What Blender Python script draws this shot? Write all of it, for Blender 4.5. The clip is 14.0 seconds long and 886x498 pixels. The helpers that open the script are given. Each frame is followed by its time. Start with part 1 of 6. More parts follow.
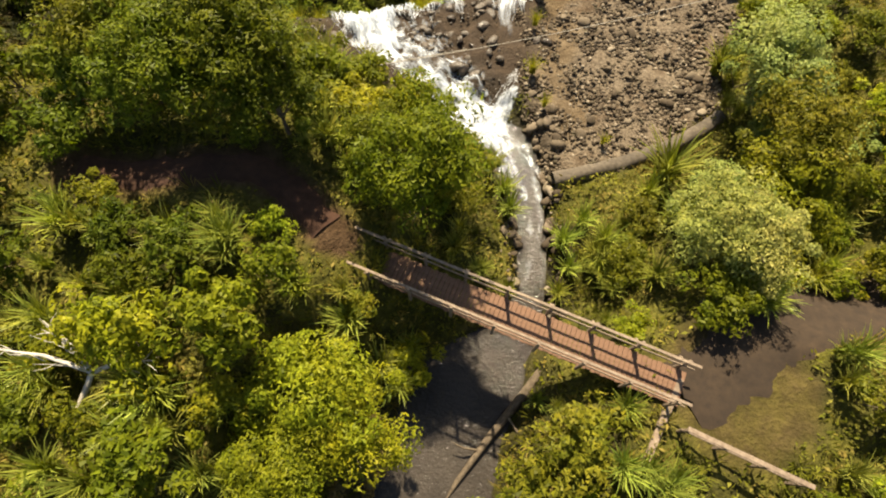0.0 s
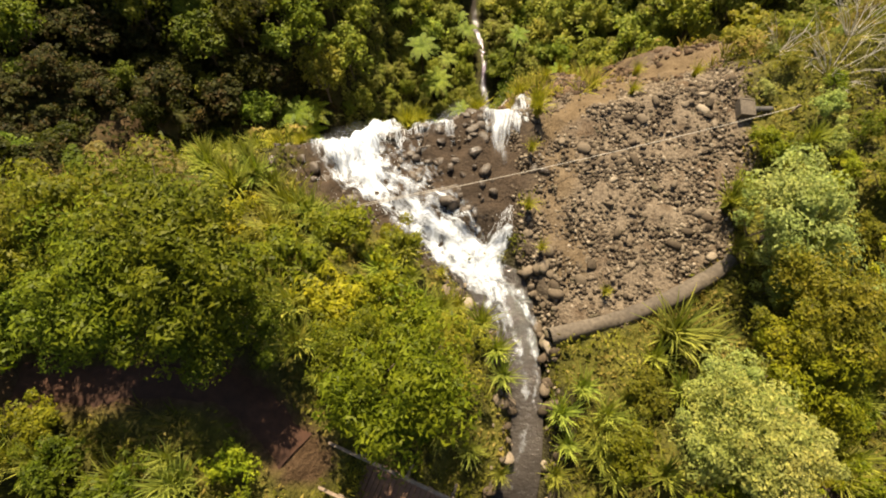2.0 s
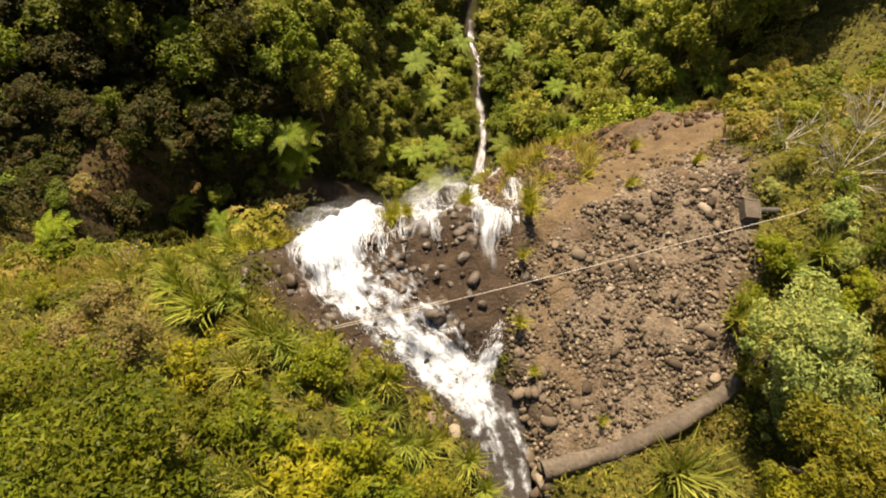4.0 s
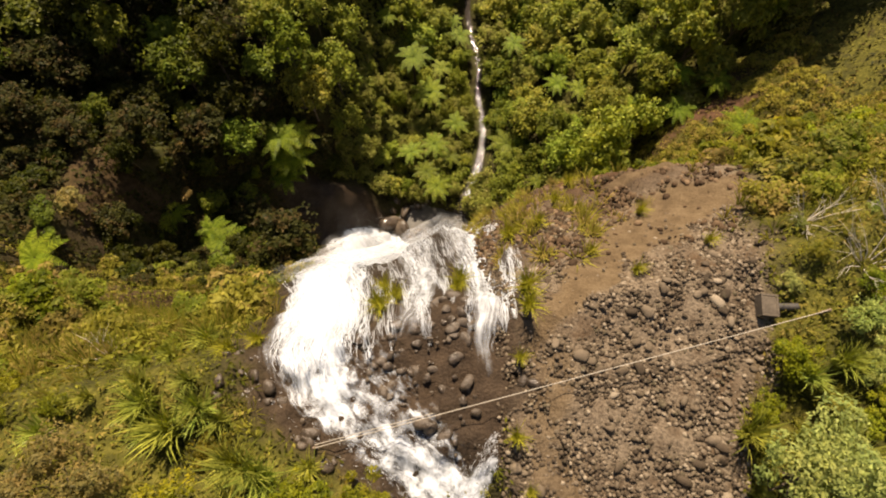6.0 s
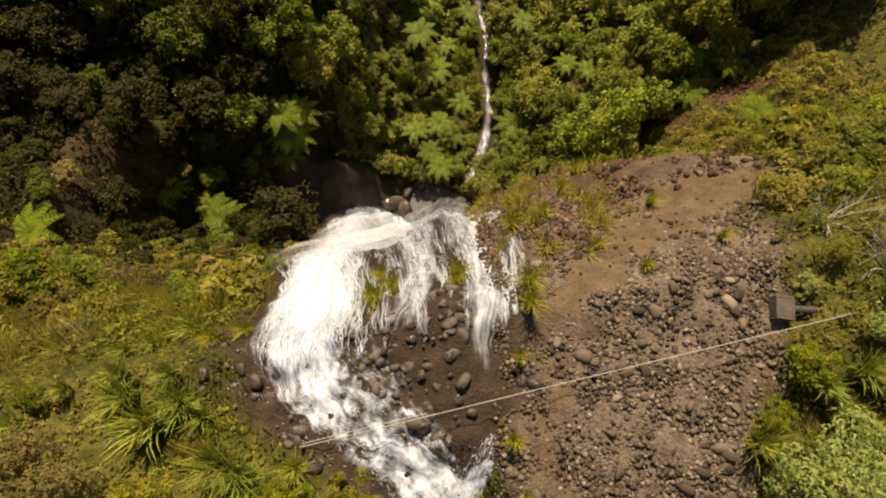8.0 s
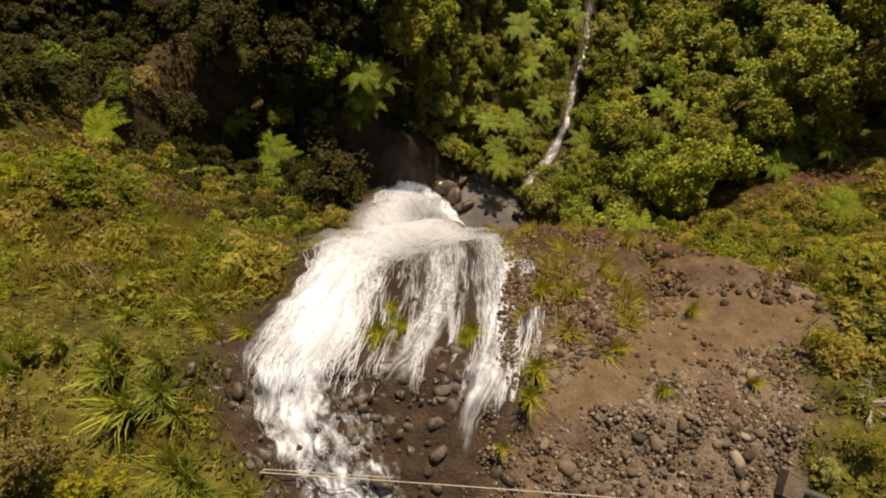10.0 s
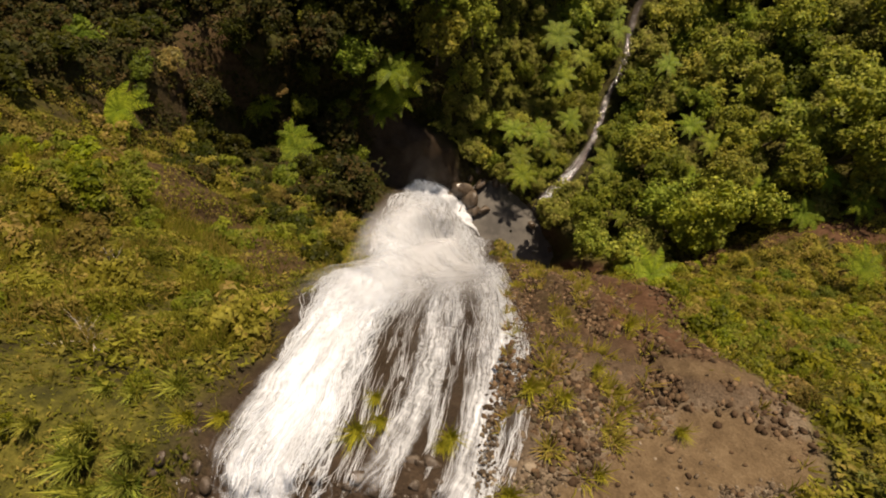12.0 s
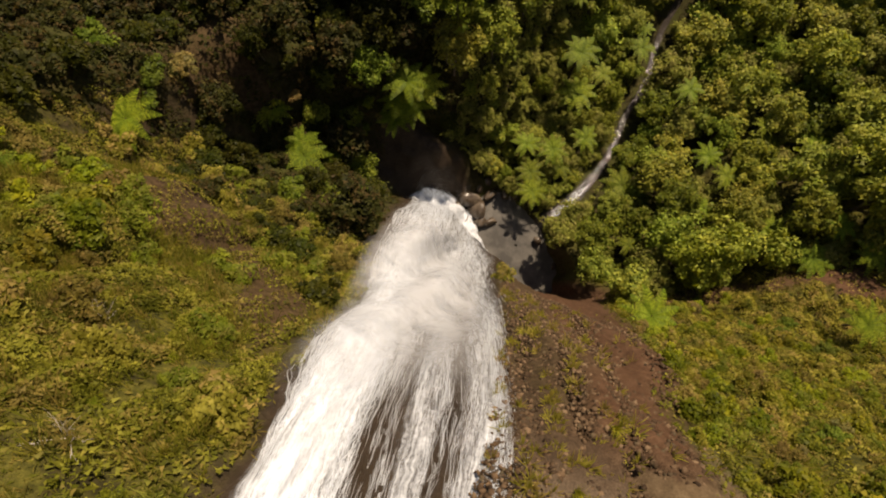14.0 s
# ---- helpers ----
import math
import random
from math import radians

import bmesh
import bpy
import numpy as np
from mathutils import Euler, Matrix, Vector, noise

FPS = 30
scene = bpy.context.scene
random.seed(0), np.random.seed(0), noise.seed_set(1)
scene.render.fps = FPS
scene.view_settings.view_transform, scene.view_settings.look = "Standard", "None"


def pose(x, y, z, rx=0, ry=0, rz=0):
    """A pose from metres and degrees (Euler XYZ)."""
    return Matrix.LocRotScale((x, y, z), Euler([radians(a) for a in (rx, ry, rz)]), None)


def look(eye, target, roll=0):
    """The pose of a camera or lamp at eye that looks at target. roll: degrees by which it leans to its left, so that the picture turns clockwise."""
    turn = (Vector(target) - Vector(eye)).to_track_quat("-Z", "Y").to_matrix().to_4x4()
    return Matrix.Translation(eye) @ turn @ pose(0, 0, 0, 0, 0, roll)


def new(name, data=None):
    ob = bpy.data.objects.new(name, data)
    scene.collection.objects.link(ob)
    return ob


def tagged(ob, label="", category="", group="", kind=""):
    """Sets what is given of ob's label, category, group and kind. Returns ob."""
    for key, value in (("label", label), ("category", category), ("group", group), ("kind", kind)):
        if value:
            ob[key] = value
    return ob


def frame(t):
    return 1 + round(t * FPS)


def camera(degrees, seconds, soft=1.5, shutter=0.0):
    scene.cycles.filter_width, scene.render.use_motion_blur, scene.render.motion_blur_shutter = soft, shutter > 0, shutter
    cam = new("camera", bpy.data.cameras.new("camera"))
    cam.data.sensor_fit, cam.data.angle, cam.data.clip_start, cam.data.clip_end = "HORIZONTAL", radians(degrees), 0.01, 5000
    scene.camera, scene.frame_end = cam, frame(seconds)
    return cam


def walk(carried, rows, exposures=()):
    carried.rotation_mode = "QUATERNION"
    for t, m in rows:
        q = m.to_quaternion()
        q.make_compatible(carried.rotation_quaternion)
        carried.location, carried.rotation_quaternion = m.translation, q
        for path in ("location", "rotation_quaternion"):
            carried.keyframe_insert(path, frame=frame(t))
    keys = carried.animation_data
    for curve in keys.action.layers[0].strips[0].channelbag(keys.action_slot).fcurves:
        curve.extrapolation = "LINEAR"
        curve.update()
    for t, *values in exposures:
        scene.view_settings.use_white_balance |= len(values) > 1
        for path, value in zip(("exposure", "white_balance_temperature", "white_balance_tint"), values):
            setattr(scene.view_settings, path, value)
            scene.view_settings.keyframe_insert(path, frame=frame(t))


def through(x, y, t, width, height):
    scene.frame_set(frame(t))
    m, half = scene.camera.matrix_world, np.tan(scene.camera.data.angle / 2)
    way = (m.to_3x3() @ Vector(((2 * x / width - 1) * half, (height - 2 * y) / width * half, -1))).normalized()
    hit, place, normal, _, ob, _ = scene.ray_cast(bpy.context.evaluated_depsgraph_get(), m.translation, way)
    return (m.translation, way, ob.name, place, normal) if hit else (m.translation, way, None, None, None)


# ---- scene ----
cam = camera(79.5, 14.0, 2.0)
METRES, EYE, TILT, LEAN, TURN = 32.0, 20.0, -70.1, 0.0, 0.0
ROWS = [
    (0.0, 0.0, 0.0, 0.0, 0.0, 0.0, 0.0),
    (0.5, 0.0041, 0.014, 0.0476, 0.01, -0.01, 0.01),
    (1.0, 0.0079, 0.0292, 0.0988, -0.02, -0.05, -0.06),
    (1.5, 0.0109, 0.0435, 0.1496, -0.01, -0.08, -0.13),
    (2.0, 0.014, 0.0565, 0.1966, -0.07, -0.11, 0.03),
    (2.5, 0.0173, 0.0672, 0.2371, -0.15, -0.13, 0.1),
    (3.0, 0.0213, 0.0763, 0.2697, -0.24, -0.19, 0.35),
    (3.5, 0.0257, 0.0868, 0.3046, -0.29, -0.23, 0.38),
    (6.0, 0.0418, 0.1594, 0.4862, -0.31, -2.64, 0.41),
    (6.5, 0.0432, 0.1722, 0.4934, -0.32, -3.2, 0.38),
    (7.0, 0.0445, 0.1819, 0.4904, -0.34, -3.76, 0.35),
    (9.5, 0.0501, 0.218, 0.5581, 3.94, -7.12, -11.14),
    (10.0, 0.0476, 0.2299, 0.5913, 6.18, -8.28, -16.84),
    (10.5, 0.0434, 0.241, 0.6243, 6.97, -9.05, -18.72),
    (11.0, 0.0364, 0.2516, 0.6591, 7.5, -9.76, -19.99),
    (11.5, 0.0255, 0.2621, 0.6952, 8.06, -10.49, -21.36),
    (12.0, 0.0129, 0.2718, 0.7336, 8.92, -11.38, -23.41),
    (12.5, -0.0014, 0.2836, 0.7737, 9.87, -12.3, -25.56),
    (13.0, -0.0188, 0.2953, 0.8163, 10.32, -13.05, -26.56),
    (13.5, -0.0369, 0.3071, 0.8607, 10.59, -13.7, -27.23),
    (14.0, -0.0577, 0.3194, 0.9054, 10.76, -14.28, -27.63),
]
walk(cam, [(t, pose(0, 0, EYE, TILT, LEAN, TURN) @ pose(METRES * x, METRES * y, METRES * z, 90 + pitch, roll, yaw)) for t, x, y, z, yaw, pitch, roll in ROWS],
     [(0.0, 1.28, 7600, 8), (3.7, 1.22, 7700, 15), (7.0, 0.71, 7800, 18), (14.0, 0.34, 7750, 19)])

# ---------------------------------------------------------------- daylight
SUN_FROM = Vector((-0.05, 0.64, 0.765)).normalized()
world = bpy.data.worlds.new("sky")
scene.world = world
world.use_nodes = True
wn = world.node_tree.nodes
sky = wn.new("ShaderNodeTexSky")
sky.sky_type = "NISHITA"
sky.sun_disc = False
sky.sun_elevation = math.asin(SUN_FROM.z)
sky.sun_rotation = math.atan2(SUN_FROM.x, SUN_FROM.y)
wn["Background"].inputs["Strength"].default_value = 0.065
world.node_tree.links.new(sky.outputs["Color"], wn["Background"].inputs["Color"])
sun_data = bpy.data.lights.new("sun", "SUN")
sun_data.energy, sun_data.angle, sun_data.color = 5.0, radians(1.0), (1.0, 0.92, 0.76)
sun = new("sun", sun_data)
sun.matrix_world = look((0, 60, 80), Vector((0, 60, 80)) - SUN_FROM)


# ---------------------------------------------------------------- materials
class Mat:
    """A small wrapper for building node materials."""

    def __init__(self, name):
        self.mat = bpy.data.materials.new(name)
        self.mat.use_nodes = True
        self.t = self.mat.node_tree
        self.bsdf = self.t.nodes["Principled BSDF"]
        self.out = self.t.nodes["Material Output"]

    def n(self, kind, **props):
        node = self.t.nodes.new(kind)
        for key, value in props.items():
            if key == "operation":
                node.operation = value
            elif key == "attribute_name":
                node.attribute_name = value
            else:
                node.inputs[key].default_value = value
        return node

    def link(self, a, b):
        self.t.links.new(a, b)

    def coord(self, which="Object"):
        return self.n("ShaderNodeTexCoord").outputs[which]

    def noise(self, scale, detail=4.0, rough=0.55, vec=None):
        node = self.n("ShaderNodeTexNoise", Scale=scale, Detail=detail, Roughness=rough)
        self.link(vec if vec is not None else self.coord(), node.inputs["Vector"])
        return node.outputs["Fac"]

    def ramp(self, fac, *stops):
        node = self.n("ShaderNodeValToRGB")
        el = node.color_ramp.elements
        while len(el) < len(stops):
            el.new(0.5)
        for e, (p, c) in zip(el, stops):
            e.position, e.color = p, (*c, 1.0) if not isinstance(c, float) else (c, c, c, 1.0)
        self.link(fac, node.inputs["Fac"])
        return node.outputs["Color"]

    def mix(self, fac, a, b, blend="MIX"):
        node = self.t.nodes.new("ShaderNodeMix")
        node.data_type, node.blend_type = "RGBA", blend
        for value, slot in ((fac, 0), (a, 6), (b, 7)):
            if hasattr(value, "links"):
                self.link(value, node.inputs[slot])
            elif slot == 0:
                node.inputs[0].default_value = value
            else:
                node.inputs[slot].default_value = (*value, 1.0)
        return node.outputs[2]

    def math(self, op, a, b=0.0):
        node = self.n("ShaderNodeMath", operation=op)
        for i, value in enumerate((a, b)):
            if hasattr(value, "links"):
                self.link(value, node.inputs[i])
            else:
                node.inputs[i].default_value = value
        return node.outputs[0]

    def attr(self, name):
        return self.n("ShaderNodeAttribute", attribute_name=name).outputs["Fac"]

    def bump(self, height, strength=0.5, distance=0.05):
        node = self.n("ShaderNodeBump", Strength=strength, Distance=distance)
        self.link(height, node.inputs["Height"])
        self.link(node.outputs["Normal"], self.bsdf.inputs["Normal"])

    def set(self, **values):
        for key, value in values.items():
            slot = self.bsdf.inputs[key.replace("_", " ")]
            if hasattr(value, "links"):
                self.link(value, slot)
            else:
                slot.default_value = (*value, 1.0) if isinstance(value, tuple) else value
        return self


def make_ground():
    m = Mat("ground_mixed")
    big, mid, fine = m.noise(0.22, 3), m.noise(1.3, 5, 0.6), m.noise(9.0, 5, 0.65)
    humus = m.ramp(mid, (0.25, (0.014, 0.012, 0.005)), (0.55, (0.035, 0.030, 0.010)), (0.8, (0.065, 0.046, 0.02)))
    moss = m.ramp(fine, (0.3, (0.022, 0.026, 0.006)), (0.7, (0.065, 0.066, 0.014)))
    sward = m.ramp(m.noise(2.2, 5, 0.7), (0.3, (0.030, 0.030, 0.006)), (0.5, (0.085, 0.080, 0.014)), (0.7, (0.17, 0.15, 0.03)))
    green = m.mix(m.ramp(big, (0.42, 0.0), (0.6, 0.8)), humus, moss)
    green = m.mix(m.math("MULTIPLY", m.attr("lush"), m.ramp(m.noise(0.5, 4, 0.6), (0.36, 0.0), (0.52, 0.9))), green, sward)
    earth = m.ramp(m.math("ADD", m.math("MULTIPLY", mid, 0.6), m.math("MULTIPLY", fine, 0.4)),
                   (0.3, (0.026, 0.015, 0.008)), (0.5, (0.064, 0.037, 0.019)), (0.72, (0.130, 0.080, 0.044)))
    grit = m.ramp(fine, (0.28, (0.05, 0.040, 0.030)), (0.5, (0.16, 0.122, 0.085)), (0.75, (0.25, 0.20, 0.145)))
    clay = m.ramp(m.math("ADD", m.math("MULTIPLY", mid, 0.55), m.math("MULTIPLY", fine, 0.45)), (0.3, (0.060, 0.040, 0.022)), (0.5, (0.122, 0.084, 0.047)), (0.72, (0.195, 0.143, 0.086)))
    stones = m.mix(m.ramp(m.noise(0.55, 4, 0.6), (0.48, 0.0), (0.66, 0.8)), grit, earth)
    stones = m.mix(m.attr("clay"), stones, clay)
    rust = m.ramp(m.math("ADD", m.math("MULTIPLY", mid, 0.5), m.math("MULTIPLY", fine, 0.5)), (0.3, (0.030, 0.015, 0.008)), (0.5, (0.085, 0.044, 0.024)), (0.75, (0.155, 0.088, 0.052)))
    rock = m.ramp(m.math("ADD", m.math("MULTIPLY", mid, 0.5), m.math("MULTIPLY", fine, 0.5)),
                  (0.3, (0.016, 0.010, 0.006)), (0.5, (0.055, 0.035, 0.021)), (0.75, (0.13, 0.088, 0.056)))
    c = m.mix(m.attr("stony"), green, stones)
    c = m.mix(m.attr("bare"), c, earth)
    c = m.mix(m.attr("rocky"), c, rock)
    c = m.mix(m.attr("rust"), c, rust)
    c = m.mix(m.math("MULTIPLY", m.attr("clay"), 0.9), c, clay)
    wet = m.attr("wet")
    c = m.mix(m.math("MULTIPLY", wet, 0.6), c, (0.022, 0.017, 0.012))
    m.set(Base_Color=c, Roughness=m.math("SUBTRACT", 0.9, m.math("MULTIPLY", wet, 0.42)))
    m.bsdf.inputs["Specular IOR Level"].default_value = 0.15
    m.bump(m.math("ADD", mid, m.math("MULTIPLY", fine, 0.5)), 0.9, 0.2)
    return m.mat


def make_leaf(name, gloss=0.45, through=0.35):
    """Leaves: the colour of the plant, each leaf a little different."""
    m = Mat(name)
    info = m.n("ShaderNodeObjectInfo")
    rnd = m.n("ShaderNodeNewGeometry").outputs["Random Per Island"]
    shade = m.ramp(rnd, (0.0, (0.45, 0.50, 0.38)), (0.45, (0.95, 1.0, 0.8)), (0.8, (1.25, 1.2, 0.9)), (1.0, (1.45, 1.5, 1.15)))
    c = m.mix(1.0, info.outputs["Color"], shade, "MULTIPLY")
    patch = m.ramp(m.noise(0.7, 2), (0.35, (0.75, 0.85, 0.75)), (0.65, (1.17, 1.1, 1.0)))
    c = m.mix(1.0, c, patch, "MULTIPLY")
    m.set(Base_Color=c, Roughness=gloss)
    m.bsdf.inputs["Specular IOR Level"].default_value = 0.1
    tr = m.n("ShaderNodeBsdfTranslucent")
    m.link(m.mix(1.0, c, (1.3, 1.35, 0.55), "MULTIPLY"), tr.inputs["Color"])
    mixer = m.n("ShaderNodeMixShader", Fac=through)
    m.link(m.bsdf.outputs[0], mixer.inputs[1])
    m.link(tr.outputs[0], mixer.inputs[2])
    m.link(mixer.outputs[0], m.out.inputs["Surface"])
    return m.mat


def make_scrub(name, dark, mid, light, dry):
    """Low growth that covers the ground: patches of several greens, some of it dry."""
    m = Mat(name)
    rnd = m.n("ShaderNodeNewGeometry").outputs["Random Per Island"]
    where = m.noise(0.28, 3, 0.6)
    c = m.mix(m.ramp(where, (0.4, 0.0), (0.6, 1.0)), dark, mid)
    c = m.mix(m.ramp(m.noise(0.75, 3), (0.48, 0.0), (0.62, 0.9)), c, light)
    c = m.mix(m.ramp(m.math("ADD", m.noise(0.5, 3), m.math("MULTIPLY", rnd, 0.25)), (0.64, 0.0), (0.76, 0.8)), c, dry)
    shade = m.ramp(rnd, (0.0, (0.72, 0.72, 0.66)), (0.6, (1.0, 1.0, 1.0)), (1.0, (1.35, 1.3, 1.2)))
    c = m.mix(1.0, c, shade, "MULTIPLY")
    m.set(Base_Color=c, Roughness=0.6)
    m.bsdf.inputs["Specular IOR Level"].default_value = 0.1
    tr = m.n("ShaderNodeBsdfTranslucent")
    m.link(m.mix(1.0, c, (1.3, 1.3, 0.6), "MULTIPLY"), tr.inputs["Color"])
    mixer = m.n("ShaderNodeMixShader", Fac=0.3)
    m.link(m.bsdf.outputs[0], mixer.inputs[1])
    m.link(tr.outputs[0], mixer.inputs[2])
    m.link(mixer.outputs[0], m.out.inputs["Surface"])
    return m.mat


def make_bark(name, a, b, scale=6.0):
    m = Mat(name)
    v = m.noise(scale, 5, 0.65)
    m.set(Base_Color=m.ramp(v, (0.3, a), (0.7, b)), Roughness=0.9)
    m.bump(v, 0.6, 0.03)
    return m.mat


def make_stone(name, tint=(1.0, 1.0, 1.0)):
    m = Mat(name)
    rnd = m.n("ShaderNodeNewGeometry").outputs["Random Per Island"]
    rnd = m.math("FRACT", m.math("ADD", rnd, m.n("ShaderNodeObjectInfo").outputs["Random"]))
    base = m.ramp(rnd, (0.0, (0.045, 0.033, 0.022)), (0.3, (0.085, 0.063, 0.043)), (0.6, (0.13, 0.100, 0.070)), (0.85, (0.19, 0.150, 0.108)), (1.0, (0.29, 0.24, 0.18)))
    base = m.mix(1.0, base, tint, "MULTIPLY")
    grain = m.noise(14.0, 5, 0.7)
    blot = m.noise(2.6, 3)
    c = m.mix(1.0, base, m.ramp(grain, (0.3, (0.55, 0.55, 0.55)), (0.7, (1.25, 1.22, 1.18))), "MULTIPLY")
    c = m.mix(m.ramp(blot, (0.55, 0.0), (0.7, 0.6)), c, (0.10, 0.085, 0.05))
    m.set(Base_Color=c, Roughness=0.82)
    m.bsdf.inputs["Specular IOR Level"].default_value = 0.2
    m.bump(grain, 0.5, 0.02)
    return m.mat


def make_wet_rock():
    m = Mat("wet_rock")
    grain, blot = m.noise(7.0, 6, 0.7), m.noise(1.4, 3)
    c = m.ramp(m.math("ADD", m.math("MULTIPLY", grain, 0.5), m.math("MULTIPLY", blot, 0.5)), (0.35, (0.030, 0.022, 0.015)), (0.55, (0.085, 0.063, 0.044)), (0.75, (0.18, 0.14, 0.10)))
    m.set(Base_Color=c, Roughness=m.ramp(blot, (0.4, 0.22), (0.6, 0.6)))
    m.bump(grain, 0.8, 0.06)
    return m.mat


def make_water(name, deep, rough, bump_scale, bump):
    m = Mat(name)
    ripple = m.noise(bump_scale, 4, 0.6)
    murk = m.ramp(m.noise(0.35, 3), (0.35, tuple(v * 0.6 for v in deep)), (0.65, tuple(v * 1.35 for v in deep)))
    m.set(Base_Color=murk, Roughness=rough)
    m.bsdf.inputs["IOR"].default_value = 1.33
    m.bump(ripple, bump, 0.05)
    return m.mat


def make_foam(name, cover, streak, soft, along=0.5, across=9.0, dim=1.0):
    """White water: streaks along the flow (u across, v along), with gaps between them.
    'dens' thins it out towards its edges."""
    m = Mat(name)
    uv = m.n("ShaderNodeUVMap").outputs["UV"]
    mp = m.n("ShaderNodeMapping")
    mp.inputs["Scale"].default_value = (across, along, 1.0)
    m.link(uv, mp.inputs["Vector"])
    warp = m.noise(1.1, 2, 0.5, uv)
    add = m.n("ShaderNodeVectorMath", operation="ADD")
    m.link(mp.outputs[0], add.inputs[0])
    m.link(m.mix(1.0, warp, (streak, 0.3, 0.0), "MULTIPLY"), add.inputs[1])
    n1 = m.noise(1.0, 5, 0.62, add.outputs[0])
    n2 = m.noise(0.32, 4, 0.6, add.outputs[0])
    n3 = m.noise(2.3, 5, 0.65, uv)
    v = m.math("ADD", m.math("ADD", m.math("MULTIPLY", n1, 0.48), m.math("MULTIPLY", n2, 0.34)), m.math("MULTIPLY", n3, 0.18))
    v = m.math("ADD", m.math("MULTIPLY", m.math("SUBTRACT", v, 0.5), 2.6), 0.5)
    lim = m.math("SUBTRACT", m.math("ADD", v, m.math("MULTIPLY", m.attr("dens"), cover)), 1.0)
    a = m.ramp(m.math("ADD", m.math("MULTIPLY", lim, 1.0 / soft), 0.5), (0.0, 0.0), (1.0, 1.0))
    tone = m.ramp(m.math("ADD", m.math("MULTIPLY", n1, 0.6), m.math("MULTIPLY", n3, 0.4)), (0.32, (0.33 * dim, 0.35 * dim, 0.38 * dim)), (0.5, (0.58 * dim ** 0.4, 0.62 * dim ** 0.4, 0.67 * dim ** 0.4)), (0.66, (0.78, 0.83, 0.90)))
    a = m.math("MULTIPLY", a, m.ramp(m.attr("dens"), (0.0, 0.0), (0.35, 1.0)))
    m.set(Base_Color=tone, Roughness=0.55, Alpha=a)
    m.bump(n1, 0.6, 0.1)
    return m.mat


def make_mist(name, scale, strength):
    """Drifting spray: soft white patches that the light passes through; 'dens' thins it towards its edges."""
    m = Mat(name)
    puff = m.math("ADD", m.math("MULTIPLY", m.noise(scale, 3, 0.5), 0.65), m.math("MULTIPLY", m.noise(scale * 3.1, 4, 0.6), 0.35))
    a = m.math("MULTIPLY", m.math("MULTIPLY", m.ramp(puff, (0.37, 0.2), (0.58, 1.0)), m.attr("dens")), strength)
    m.set(Base_Color=(0.80, 0.82, 0.85), Roughness=0.9, Alpha=1.0)
    m.bsdf.inputs["Specular IOR Level"].default_value = 0.0
    tr = m.n("ShaderNodeBsdfTranslucent")
    tr.inputs["Color"].default_value = (0.80, 0.82, 0.85, 1.0)
    both = m.n("ShaderNodeMixShader", Fac=0.5)
    m.link(m.bsdf.outputs[0], both.inputs[1])
    m.link(tr.outputs[0], both.inputs[2])
    clear = m.n("ShaderNodeBsdfTransparent")
    over = m.n("ShaderNodeMixShader")
    m.link(a, over.inputs[0])
    m.link(clear.outputs[0], over.inputs[1])
    m.link(both.outputs[0], over.inputs[2])
    m.link(over.outputs[0], m.out.inputs["Surface"])
    return m.mat


def make_plain(name, a, b, scale, rough=0.7, bump=0.2, metal=0.0):
    m = Mat(name)
    v = m.noise(scale, 5, 0.65)
    w = m.noise(scale * 0.12, 3)
    c = m.mix(m.ramp(w, (0.35, 0.0), (0.7, 0.5)), m.ramp(v, (0.3, a), (0.7, b)), tuple(x * 0.6 for x in a))
    m.set(Base_Color=c, Roughness=rough, Metallic=metal)
    m.bump(v, bump, 0.02)
    return m.mat


GROUND = make_ground()
LEAF = make_leaf("leaf", 0.5, 0.36)
BLADE = make_leaf("strap_leaf", 0.35, 0.25)
FROND = make_leaf("fern_frond", 0.5, 0.4)
SCRUB = make_scrub("low_scrub", (0.075, 0.080, 0.010), (0.145, 0.150, 0.017), (0.24, 0.232, 0.034), (0.20, 0.150, 0.045))
BUSH_GREEN = make_scrub("green_bushes", (0.085, 0.110, 0.010), (0.12, 0.150, 0.013), (0.20, 0.225, 0.022), (0.14, 0.14, 0.03))
BUSH_OLIVE = make_scrub("olive_bushes", (0.130, 0.120, 0.014), (0.19, 0.175, 0.022), (0.29, 0.265, 0.045), (0.24, 0.17, 0.06))
BUSH_RUST = make_scrub("rusty_bushes", (0.075, 0.062, 0.012), (0.12, 0.096, 0.020), (0.17, 0.14, 0.030), (0.15, 0.105, 0.034))
# foliage darkened in its colour for shade on the west wall and floor
SHADED_SCRUB = make_scrub("gorge_undergrowth", (0.018, 0.021, 0.005), (0.034, 0.038, 0.008), (0.060, 0.060, 0.013), (0.065, 0.043, 0.016))
WOODS = make_scrub("far_canopy", (0.115, 0.130, 0.022), (0.175, 0.190, 0.034), (0.26, 0.265, 0.058), (0.20, 0.18, 0.055))
TUSSOCK = make_scrub("yellow_tussock", (0.15, 0.135, 0.020), (0.25, 0.225, 0.032), (0.36, 0.33, 0.06), (0.24, 0.17, 0.055))
GRASS = make_scrub("rough_grass", (0.075, 0.085, 0.010), (0.135, 0.140, 0.016), (0.20, 0.185, 0.024), (0.21, 0.155, 0.045))
BARK = make_bark("bark", (0.05, 0.035, 0.022), (0.16, 0.12, 0.08))
BARE_WOOD = make_bark("bleached_wood", (0.34, 0.30, 0.25), (0.62, 0.57, 0.50), 12.0)
FERN_TRUNK = make_bark("fern_trunk", (0.02, 0.013, 0.008), (0.07, 0.045, 0.025), 10.0)
STONE = make_stone("river_stone")
